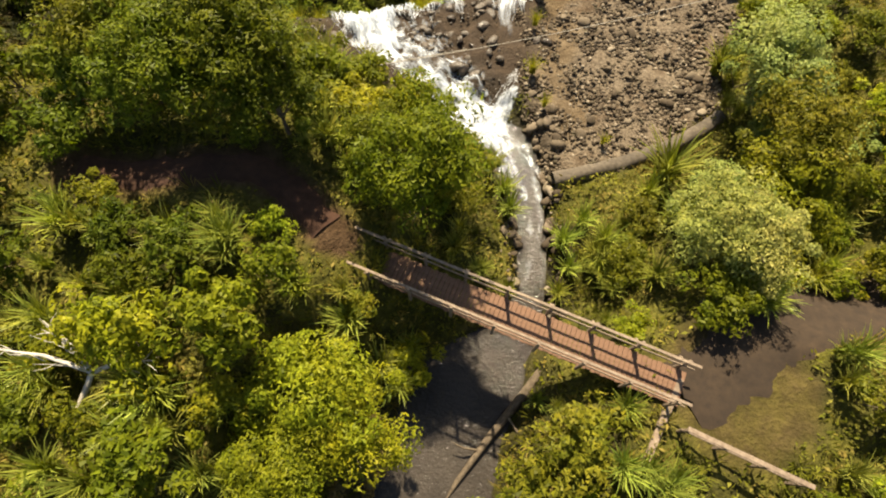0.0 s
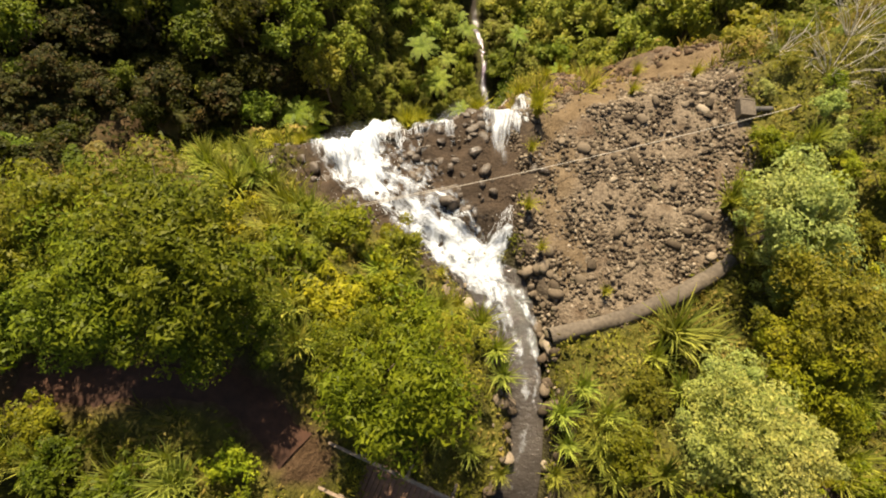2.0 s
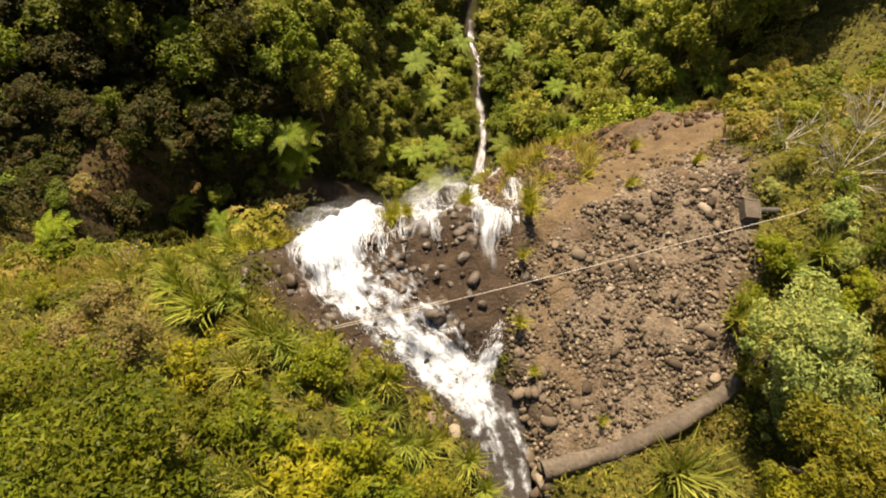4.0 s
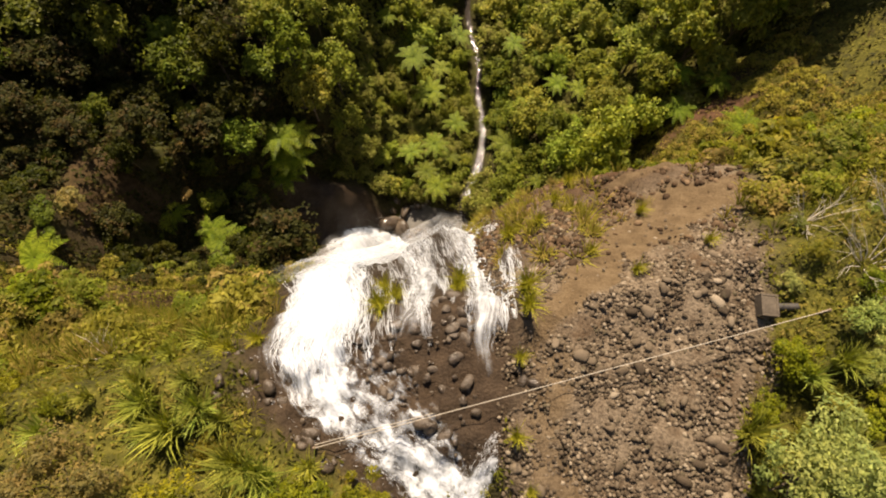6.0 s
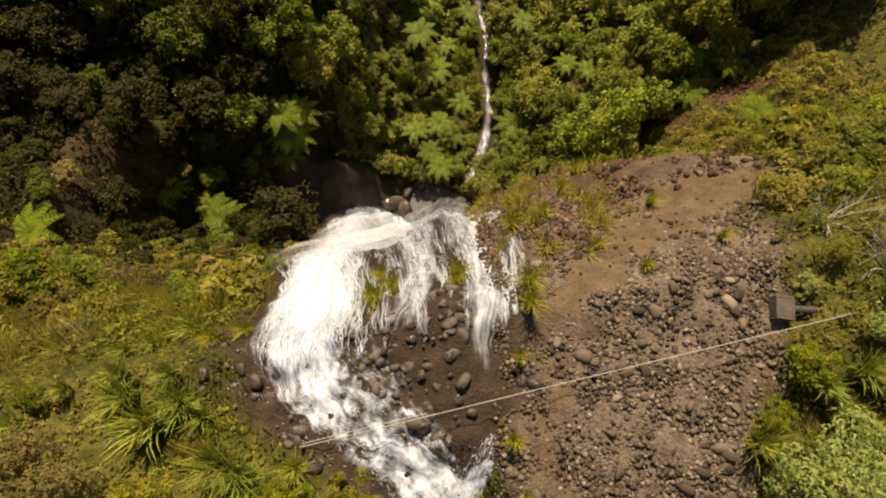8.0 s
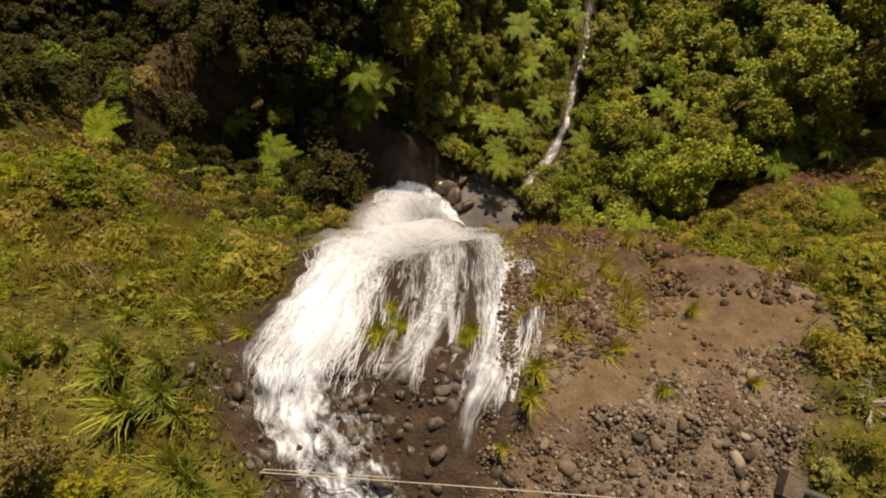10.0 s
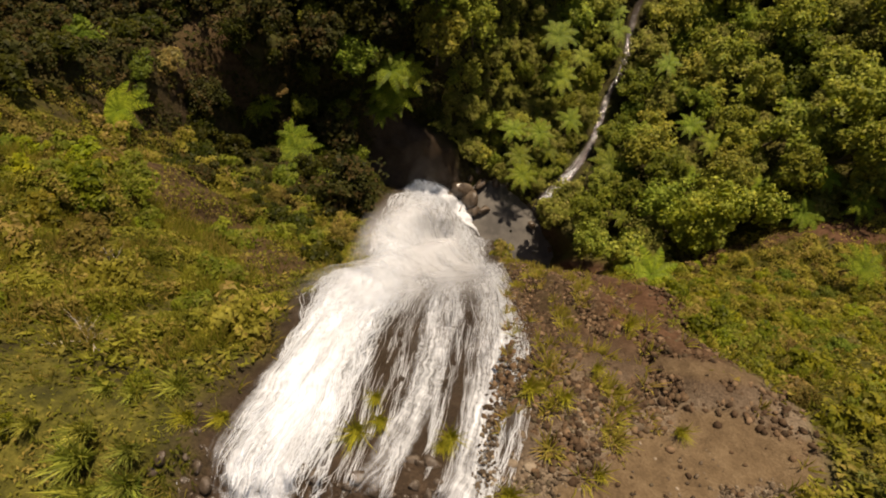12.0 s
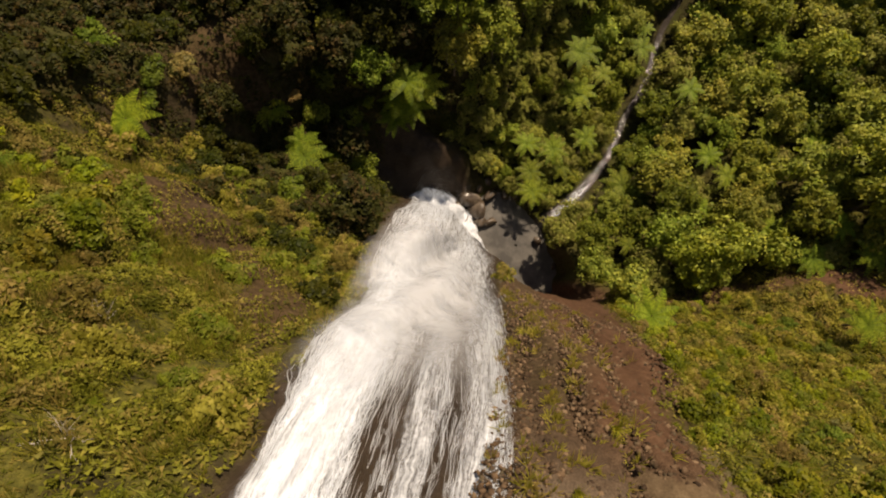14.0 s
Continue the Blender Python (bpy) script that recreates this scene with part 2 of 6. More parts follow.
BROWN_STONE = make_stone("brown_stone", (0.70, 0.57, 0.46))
WET_ROCK = make_wet_rock()
STREAM = make_water("stream_water", (0.042, 0.035, 0.029), 0.10, 7.0, 1.0)
PLUNGE = make_water("plunge_pool_water", (0.075, 0.069, 0.060), 0.45, 1.6, 0.4)
FOAM = make_foam("white_water", 1.0, 2.5, 0.8, 0.28, 6.5)
CHURN = make_foam("churning_water", 1.0, 2.6, 0.5, 1.7, 3.6, 0.75)
VEIL = make_mist("drifting_spray", 0.28, 0.78)
m_ = Mat("water_streak")
m_c = m_.ramp(m_.n("ShaderNodeNewGeometry").outputs["Random Per Island"], (0.0, (0.62, 0.66, 0.71)), (0.5, (0.74, 0.78, 0.83)), (1.0, (0.80, 0.84, 0.89)))
m_.set(Base_Color=m_c, Roughness=0.5)
m_tr = m_.n("ShaderNodeBsdfTranslucent")
m_.link(m_c, m_tr.inputs["Color"])
m_mix = m_.n("ShaderNodeMixShader", Fac=0.5)
m_.link(m_.bsdf.outputs[0], m_mix.inputs[1])
m_.link(m_tr.outputs[0], m_mix.inputs[2])
m_.link(m_mix.outputs[0], m_.out.inputs["Surface"])
STREAK = m_.mat
PLANK = make_plain("deck_plank", (0.125, 0.062, 0.036), (0.225, 0.122, 0.072), 8.0, 0.85)
TIMBER = make_plain("weathered_timber", (0.16, 0.11, 0.075), (0.34, 0.26, 0.19), 10.0, 0.85)
PATH = make_plain("trodden_earth", (0.034, 0.013, 0.006), (0.075, 0.031, 0.015), 4.0, 0.95, 0.5)
EARTH = make_plain("brown_earth", (0.022, 0.013, 0.007), (0.048, 0.029, 0.015), 4.0, 0.95, 0.5)
CONCRETE = make_plain("stained_concrete", (0.060, 0.046, 0.033), (0.145, 0.115, 0.083), 7.0, 0.9, 0.4)
ROPE = make_plain("pale_rope", (0.34, 0.30, 0.24), (0.50, 0.45, 0.38), 30.0, 0.9)
PIPE = make_plain("dark_pipe", (0.03, 0.027, 0.024), (0.08, 0.07, 0.06), 9.0, 0.6)


# ---------------------------------------------------------------- the lie of the land
def ramp(a, b, v):
    """0 at a, 1 at b, smooth between."""
    q = np.clip((v - a) / (b - a), 0.0, 1.0)
    return q * q * (3.0 - 2.0 * q)


def wobble(x, y, size, seed):
    """Cheap smooth noise in about -1..1, one bump per `size` metres."""
    r = np.random.RandomState(seed)
    total = np.zeros(np.broadcast(x, y).shape)
    for _ in range(7):
        a, ph = r.uniform(0, 6.283), r.uniform(0, 6.283)
        k = 6.283 / size * r.uniform(0.6, 1.5)
        total = total + np.sin(k * (np.cos(a) * x + np.sin(a) * y) + ph)
    return total / 3.2


def brink(x):
    """y of the edge over which the land falls away."""
    return np.interp(x, [-90, -45, -20, -9, -2, 0.5, 2.5, 4.5, 6, 18, 35, 46, 90], [10, 14, 15.5, 17.8, 19.2, 19.9, 20.7, 20.6, 20.3, 23.0, 26.5, 30.5, 46.0])


def stream_x(y):
    return np.interp(y, [-14, 0, 2.8, 4.6, 6, 8, 10, 12, 14, 17, 20], [-3.0, 0.0, 1.3, 3.2, 3.6, 3.7, 3.5, 2.95, 1.6, -0.5, -1.5])


def stream_half(y):
    return np.interp(y, [-14, 2.0, 3.6, 5.0, 6.5, 10, 12, 14], [2.4, 1.9, 1.3, 0.7, 0.62, 0.8, 1.2, 1.6])


def gorge_x(y):
    """x of the river at the bottom of the gorge."""
    return np.interp(y, [30, 52, 60, 76, 100, 160, 400], [-12, -7, 0, 10, 13, 20, 60])


def pool_r(x, y):
    """1 at the edge of the plunge pool, 0 in its middle."""
    u, v = 0.876 * (x - 3.5) - 0.482 * (y - 53.5), 0.482 * (x - 3.5) + 0.876 * (y - 53.5)
    return np.hypot(u / 12.5, v / 6.0)


def land(x, y):
    """Height of the bare ground."""
    x, y = np.asarray(x, float), np.asarray(y, float)
    # upper terrace: a bed of stones by the stream, banks on both sides
    left = ramp(0.4, -5.5, x - (stream_x(y) - 2.2)) * (4.9 - 3.9 * ramp(9.5, 17.0, y))
    left = left + 2.5 * ramp(-9, -40, x) * ramp(16, 4, y)
    right = ramp(1.2, 6.0, x - stream_x(y)) * 3.0 * ramp(10.5, 4.0, y + 0.25 * (x - 5.0))
    right = right + 2.0 * ramp(12.5, 20.0, x) + 3.0 * ramp(20, 60, x)
    bed = -0.95 * ramp(1.7, 0.75, np.abs(x - stream_x(y)) / stream_half(y)) * ramp(16.5, 12.5, y)
    top = left + right + bed + 0.25 * wobble(x, y, 7.0, 3)
    # the drop
    s = y - brink(x) + 0.9 * wobble(x, y, 9.0, 5) * ramp(0, 6, y - brink(x))
    near_r = np.interp(s, [0, 2.5, 5, 7, 9.6, 12, 14.5, 17, 21, 28, 60], [0, 2.4, 4.8, 7.4, 13.4, 20, 27, 39, 62, 93, 200])
    far_r = np.interp(s, [0, 2.5, 5, 7.5, 10, 13, 16, 22, 30, 36, 60], [0, 2.2, 5.4, 9.2, 16, 26, 37, 54, 76, 93, 120])
    far_r = far_r - 0.4 * np.clip(x - 40, 0, 20) * ramp(10, 20, s)
    w_f = ramp(14, 28, x)
    fall_r = near_r * (1 - w_f) + far_r * w_f
    fall_l = np.interp(s, [0, 2, 5, 7, 8.6, 10, 12, 15, 20, 27, 37, 60], [0, 4.0, 13.0, 19.0, 22.5, 29.0, 36.0, 41, 49, 63, 93, 150])
    fall_m = np.interp(s, [0, 2, 4, 6, 9, 13, 20, 27, 32, 60], [0, 3.6, 7.2, 11.0, 19, 34, 60, 80, 93, 180])
    fall_l = fall_l * (1 - 0.2 * ramp(-24, -29, x) * ramp(18, 12, s) - 0.40 * ramp(-40, -48.5, x))
    w_r, w_l = ramp(2.0, 7.0, x), ramp(-6.0, -11.0, x)
    cliff = top * ramp(8, 0, s) - (w_r * fall_r + w_l * fall_l + (1 - w_r - w_l) * fall_m)
    # the gorge below
    d = x - gorge_x(y)
    rise_l = np.interp(-d, [0, 7, 35, 60, 120, 400], [0, 0, 34, 44, 80, 170]) + 11.0 * ramp(28, 37, -d) * ramp(60, 50, y)
    flat_l = np.interp(-d, [0, 14, 18, 25, 35, 60, 120, 400], [0, 0, 2, 12, 32, 44, 80, 170])
    k = ramp(57, 68, y)
    rise = np.where(d < 0, rise_l * (1 - k) + flat_l * k,
                    np.interp(d, [0, 6, 22, 30, 45, 60, 120, 400], [0, 0.5, 10.5, 17, 29, 38, 77, 180]))
    gully = y - (55.0 + 0.8 * (x - 30.0))
    rise = rise - 6.0 * np.exp(-((gully - 4.5) / 3.5) ** 2) * ramp(22, 32, x) * ramp(75, 60, x)
    gorge = -92.2 + rise + 30.0 * ramp(105, 190, y) + 40 * ramp(190, 420, y) + 1.6 * wobble(x, y, 16.0, 8) * ramp(4, 14, np.abs(d))
    z = np.where(cliff > gorge, cliff, gorge)
    bowl = ramp(1.2, 0.92, pool_r(x, y) + 0.07 * wobble(x, y, 6.0, 71)) * ramp(-66, -78, z)
    gap = np.abs(cliff - gorge)
    z = z + 1.2 * np.maximum(0, 1 - gap / 5.0) ** 2
    return z * (1 - bowl) - 94.0 * bowl


# ---------------------------------------------------------------- mesh helpers
def mesh_of(name, verts, faces, material, smooth=False, uvs=None, attrs=None):
    """A mesh from arrays: verts (n,3), faces (m,3) or (m,4)."""
    verts, faces = np.asarray(verts, np.float32), np.asarray(faces, np.int32)
    me = bpy.data.meshes.new(name)
    m, k = faces.shape
    me.vertices.add(len(verts))
    me.vertices.foreach_set("co", verts.ravel())
    me.loops.add(m * k)
    me.loops.foreach_set("vertex_index", faces.ravel())
    me.polygons.add(m)
    me.polygons.foreach_set("loop_start", np.arange(0, m * k, k, dtype=np.int32))
    if smooth:
        me.polygons.foreach_set("use_smooth", np.ones(m, bool))
    if uvs is not None:
        layer = me.uv_layers.new(name="UVMap")
        layer.data.foreach_set("uv", np.asarray(uvs, np.float32)[faces.ravel()].ravel())
    for key, values in (attrs or {}).items():
        a = me.attributes.new(key, "FLOAT", "POINT")
        a.data.foreach_set("value", np.asarray(values, np.float32))
    me.update(calc_edges=True)
    me.materials.append(material)
    return me


def part(name, data, parent=None, label="", m=None):
    """Links mesh data as one object, under a thing if given."""
    ob = new(name, data)
    if parent is not None:
        ob.parent = parent
    if m is not None:
        ob.matrix_basis = m
    if label:
        ob["label"] = label
    return ob


def bm_mesh(name, bm, material, smooth=False):
    me = bpy.data.meshes.new(name)
    for f in bm.faces:
        f.smooth = smooth
    bm.to_mesh(me)
    bm.free()
    me.materials.append(material)
    return me


def add_box(bm, centre, size, turn=0.0, bevel=0.0, tilt=0.0):
    """A box, turned about z, with softened edges."""
    r = bmesh.ops.create_cube(bm, size=1.0)
    vs = r["verts"]
    bmesh.ops.scale(bm, vec=size, verts=vs)
    if bevel:
        es = list({e for v in vs for e in v.link_edges})
        vs = bmesh.ops.bevel(bm, geom=es, offset=bevel, segments=1, affect="EDGES")["verts"]
    m = Matrix.Translation(centre) @ Matrix.Rotation(turn, 4, "Z") @ Matrix.Rotation(tilt, 4, "Y")
    bmesh.ops.transform(bm, matrix=m, verts=vs)


def box_mesh(name, size, material, bevel=0.01):
    bm = bmesh.new()
    add_box(bm, (0, 0, 0), size, 0.0, bevel)
    return bm_mesh(name, bm, material)


def tube_arrays(paths, sides=6):
    """Tubes along polylines: paths of ((x,y,z), radius) lists. Returns verts, quads."""
    vs, fs, base = [], [], 0
    for path in paths:
        pts = np.array([p for p, _ in path], float)
        rad = np.array([r for _, r in path], float)
        tan = np.gradient(pts, axis=0)
        tan /= np.linalg.norm(tan, axis=1, keepdims=True) + 1e-9
        ref = np.where(np.abs(tan[:, 2:3]) > 0.9, np.array([[1.0, 0, 0]]), np.array([[0, 0, 1.0]]))
        a = np.cross(tan, ref)
        a /= np.linalg.norm(a, axis=1, keepdims=True) + 1e-9
        b = np.cross(tan, a)
        ang = np.arange(sides) / sides * 2 * math.pi
        ring = a[:, None, :] * np.cos(ang)[None, :, None] + b[:, None, :] * np.sin(ang)[None, :, None]
        v = pts[:, None, :] + ring * rad[:, None, None]
        n = len(pts)
        vs.append(v.reshape(-1, 3))
        i, j = np.meshgrid(np.arange(n - 1), np.arange(sides), indexing="ij")
        q = np.stack([i * sides + j, i * sides + (j + 1) % sides, (i + 1) * sides + (j + 1) % sides, (i + 1) * sides + j], -1).reshape(-1, 4)
        fs.append(q + base)
        base += n * sides
    return np.concatenate(vs), np.concatenate(fs)


def leaf_quads(pos, nrm, size, rng, aspect=0.5, fold=0.15, droop=0.0):
    """One folded leaf at each place, facing nrm, turned at random. size: length of each."""
    n = len(pos)
    nrm = nrm / (np.linalg.norm(nrm, axis=1, keepdims=True) + 1e-9)
    t = rng.normal(size=(n, 3))
    t -= nrm * np.sum(t * nrm, 1, keepdims=True)
    t /= np.linalg.norm(t, axis=1, keepdims=True) + 1e-9
    b = np.cross(nrm, t)
    s = np.broadcast_to(size, (n,))[:, None]
    tip = pos + t * s * 0.55 - np.array([0, 0, 1.0]) * s * droop
    tail = pos - t * s * 0.45
    w = s * aspect * 0.5
    side1, side2 = pos + b * w + nrm * s * fold, pos - b * w + nrm * s * fold
    v = np.stack([tail, side1, tip, side2], 1).reshape(-1, 3)
    f = np.arange(n * 4).reshape(n, 4)
    return v, f


def leaf_tris(pos, nrm, size, rng, aspect=0.5, droop=0.1):
    """Small leaves, one pointed triangle each."""
    n = len(pos)
    nrm = nrm / (np.linalg.norm(nrm, axis=1, keepdims=True) + 1e-9)
    t = rng.normal(size=(n, 3))
    t -= nrm * np.sum(t * nrm, 1, keepdims=True)
    t /= np.linalg.norm(t, axis=1, keepdims=True) + 1e-9
    b = np.cross(nrm, t)
    s = np.broadcast_to(size, (n,))[:, None]
    tip = pos + t * s * 0.6 - np.array([0, 0, 1.0]) * s * droop
    tail = pos - t * s * 0.4
    w = b * s * aspect * 0.62
    v = np.stack([tail - w, tail + w, tip], 1).reshape(-1, 3)
    return v, np.arange(n * 3).reshape(n, 3)


def ball_dirs(n, rng):
    d = rng.normal(size=(n, 3))
    return d / np.linalg.norm(d, axis=1, keepdims=True)


def crown_arrays(seed, radius, height, clumps, leaves, leaf, base=0.25, aspect=0.5, spread=0.5, up=0.85):
    """A crown of many clumps of leaves: verts, triangles and the clumps' centres."""
    rng = np.random.RandomState(seed)
    d = ball_dirs(clumps, rng)
    d[:, 2] = np.abs(d[:, 2]) * 0.95 - 0.12
    reach = rng.uniform(0.35, 1.0, (clumps, 1)) ** 0.5
    mid = d * reach * np.array([radius, radius, height * (1 - base) * 0.55]) * 0.82
    mid[:, 2] += height * (base + (1 - base) * 0.42)
    mid += rng.normal(0, 1, (clumps, 3)) * np.array([radius * 0.16, radius * 0.16, height * 0.07])
    size = radius * rng.uniform(0.14, 0.40, clumps)
    which = rng.randint(0, clumps, leaves)
    out = ball_dirs(leaves, rng)
    out[:, 2] = np.where(rng.rand(leaves) < 0.7, np.abs(out[:, 2]), out[:, 2])
    depth = rng.uniform(0.55, 1.08, (leaves, 1)) ** 0.7
    pos = mid[which] + out * size[which][:, None] * depth * np.array([1, 1, 0.8])
    nrm = out + rng.normal(0, spread, (leaves, 3)) + np.array([0, 0, up])
    v, f = leaf_tris(pos, nrm, leaf * rng.uniform(0.6, 1.4, leaves), rng, aspect, 0.15)
    return v, f, mid


def limb_paths(mid, height, girth, rng, lean=0.0, count=9, stem=0.35):
    """A stem and limbs that reach for the clumps."""
    top = np.array([lean, 0, height * stem])
    paths = [[((0, 0, -0.4), girth * 1.25), ((lean * 0.3, 0, height * stem * 0.5), girth), (tuple(top), girth * 0.8), (tuple(top + [0, 0, height * 0.3]), girth * 0.35)]]
    for c in mid[:count]:
        k = top * rng.uniform(0.5, 1.0)
        bend = (k + c) / 2 + rng.normal(0, 0.06 * height, 3)
        paths.append([(tuple(k), girth * 0.55), (tuple(bend), girth * 0.36), (tuple(c), girth * 0.12)])
    return paths


def plant(name, seed, radius, height, clumps, leaves, leaf, girth, base=0.25, aspect=0.5, stem=0.35, bark=None, spread=0.5, limbs=9, mat=None):
    """A woody plant with a trunk and a crown."""
    rng = np.random.RandomState(seed + 900)
    v, f, mid = crown_arrays(seed, radius, height, clumps, leaves, leaf, base, aspect, spread)
    tv, tf = tube_arrays(limb_paths(mid, height, girth, rng, rng.uniform(-0.1, 0.1) * height, limbs, stem), 5)
    still = Matrix.Identity(4)
    return Kit(name, height, [("trunk", mesh_of("trunk", tv, tf, bark or BARK, True), still), ("crown", mesh_of("crown", v, f, mat or LEAF), still)])


class Kit:
    """The parts of a plant, to be planted as an Empty at its foot with one object a part."""

    def __init__(self, name, height, pieces):
        self.name, self.height, self.pieces = name, height, pieces

    def plant(self, m, colour):
        root = new(self.name)
        root.matrix_basis = m
        for name, data, place in self.pieces:
            ob = bpy.data.objects.new(name, data)
            scene.collection.objects.link(ob)
            ob.parent, ob.matrix_basis, ob.color = root, place, (*colour, 1.0)
        return root


def blades(seed, count, length, width, splay, droop, segs=4):
    """Strap leaves that rise from one foot and arch over: verts, quads."""
    rng = np.random.RandomState(seed)
    ang = rng.uniform(0, 2 * math.pi, count)
    ln = length * rng.uniform(0.6, 1.1, count)
    sp = splay * rng.uniform(0.15, 1.0, count)
    k = np.linspace(0, 1, segs + 1)
    out = np.stack([np.cos(ang), np.sin(ang)], 1)
    side = np.stack([-np.sin(ang), np.cos(ang)], 1)
    # angle from the vertical grows along the leaf
    lean = sp[:, None] * (0.35 + 1.0 * k[None, :]) + droop * rng.uniform(0.2, 1.3, count)[:, None] * k[None, :] ** 2
    step = ln[:, None] / segs
    r = np.concatenate([np.zeros((count, 1)), np.cumsum(np.sin(lean[:, :-1]) * step, 1)], 1)
    z = np.concatenate([np.zeros((count, 1)), np.cumsum(np.cos(lean[:, :-1]) * step, 1)], 1)
    w = width * np.array([0.6, 1.0, 0.9, 0.6, 0.06])[: segs + 1] if segs == 4 else width * (1 - k * 0.92)
    foot = rng.normal(0, 0.05 * length, (count, 2))
    c = np.concatenate([out[:, None, :] * r[:, :, None] + foot[:, None, :], z[:, :, None]], 2)
    s3 = np.concatenate([side, np.zeros((count, 1))], 1)[:, None, :] * w[None, :, None]
    v = np.stack([c - s3, c + s3], 2).reshape(-1, 3)
    i, j = np.meshgrid(np.arange(count), np.arange(segs), indexing="ij")
    b = (i * (segs + 1) + j) * 2
    f = np.stack([b, b + 1, b + 3, b + 2], -1).reshape(-1, 4)
    return v, f


def rock_arrays(seed, subdiv=2, rough=0.22, flat=0.7):
    rng = np.random.RandomState(seed)
    bm = bmesh.new()
    bmesh.ops.create_icosphere(bm, subdivisions=subdiv, radius=1.0)
    v = np.array([x.co[:] for x in bm.verts])
    f = np.array([[y.index for y in x.verts] for x in bm.faces])
    bm.free()
    for _ in range(9):
        n = ball_dirs(1, rng)[0]
        cut = rng.uniform(0.42, 0.82)
        over = np.maximum(0, v @ n - cut)
        v = v - over[:, None] * n * 0.95
    for _ in range(4):
        n = ball_dirs(1, rng)[0]
        v = v * (1 + rough * 0.35 * np.sin(2.3 * (v @ n) + rng.uniform(0, 6))[:, None])
    v *= np.array([rng.uniform(0.8, 1.25), rng.uniform(0.75, 1.1), flat * rng.uniform(0.8, 1.2)])
    return v, f


ROCKS = [rock_arrays(40 + i, 2) for i in range(6)]
PEBBLES = [rock_arrays(60 + i, 1, 0.15) for i in range(5)]


def scatter_rocks(kinds, x, y, z, size, rng):
    """Many stones joined into one pair of arrays."""
    vs, fs, base = [], [], 0
    ang = rng.uniform(0, 6.283, len(x))
    pick = rng.randint(0, len(kinds), len(x))
    for k, (v, f) in enumerate(kinds):
        idx = np.nonzero(pick == k)[0]
        if not len(idx):
            continue
        c, s = np.cos(ang[idx])[:, None], np.sin(ang[idx])[:, None]
        vx = v[None, :, 0] * c - v[None, :, 1] * s
        vy = v[None, :, 0] * s + v[None, :, 1] * c
        q = np.stack([vx, vy, np.broadcast_to(v[None, :, 2], vx.shape)], -1) * size[idx][:, None, None]
        q = q + np.stack([x[idx], y[idx], z[idx]], 1)[:, None, :]
        vs.append(q.reshape(-1, 3))
        fs.append((f[None] + (np.arange(len(idx)) * len(v))[:, None, None]).reshape(-1, 3) + base)
        base += len(idx) * len(v)
    return np.concatenate(vs), np.concatenate(fs)


def slope(x, y, e=0.4):
    return (land(x + e, y) - land(x - e, y)) / (2 * e), (land(x, y + e) - land(x, y - e)) / (2 * e)


def sit(x, y, sink=0.0):
    return float(surface(np.float64(x), np.float64(y))) - sink


# ---------------------------------------------------------------- what grows or lies where
def past(x, y):
    """Metres beyond the brink."""
    return y - brink(x)


def stony(x, y):
    """The bed of stones beside the stream, and the scree below it."""
    edge_l = np.interp(y, [9, 10.5, 13, 16, 20, 24], [4.0, 4.2, 3.6, 3.4, 3.2, 3.4])
    edge_r = np.interp(y, [9, 11, 13, 16, 20, 24, 27, 33], [6.5, 8.5, 11.3, 12.6, 14.0, 15.0, 16.5, 17.5])
    near = np.interp(x, [4, 7.5, 10, 12, 14], [10.1, 10.9, 11.8, 13.2, 15.0])
    inside = ramp(-0.4, 0.5, x - edge_l) * ramp(0.6, -0.6, x - edge_r + 0.5 * wobble(x, y, 3.0, 11)) * ramp(-0.3, 0.3, y - near)
    return inside * ramp(11, 7, past(x, y))


def falls(x, y):
    """The washed rock round the water."""
    s = past(x, y)
    lo = np.interp(s, [-7, -6, -4, -2.5, -1, 1.5, 8, 14, 22, 30], [0.2, -1.0, -2.9, -4.9, -6.2, -6.9, -9.7, -12.2, -16.4, -19.5])
    hi = np.interp(s, [-7, -6, -4, 0, 8, 30], [1.6, 3.4, 4.4, 5.0, 4.6, 2.0])
    mid, half = (lo + hi) / 2, (hi - lo) / 2
    return ramp(1.15, 0.85, np.abs(x - mid) / half + 0.08 * wobble(x, y, 2.5, 13)) * ramp(-7.5, -6, s) * ramp(40, 36, s)


def right_cliff(x, y):
    """Bare brown face beside the fall."""
    s = past(x, y)
    return ramp(2.0, 4.5, x) * ramp(17.0, 13.5, x - 0.35 * np.maximum(0, s - 10) + 0.8 * wobble(x, y, 5.0, 17)) * ramp(5, 8, s) * ramp(29, 26, s)


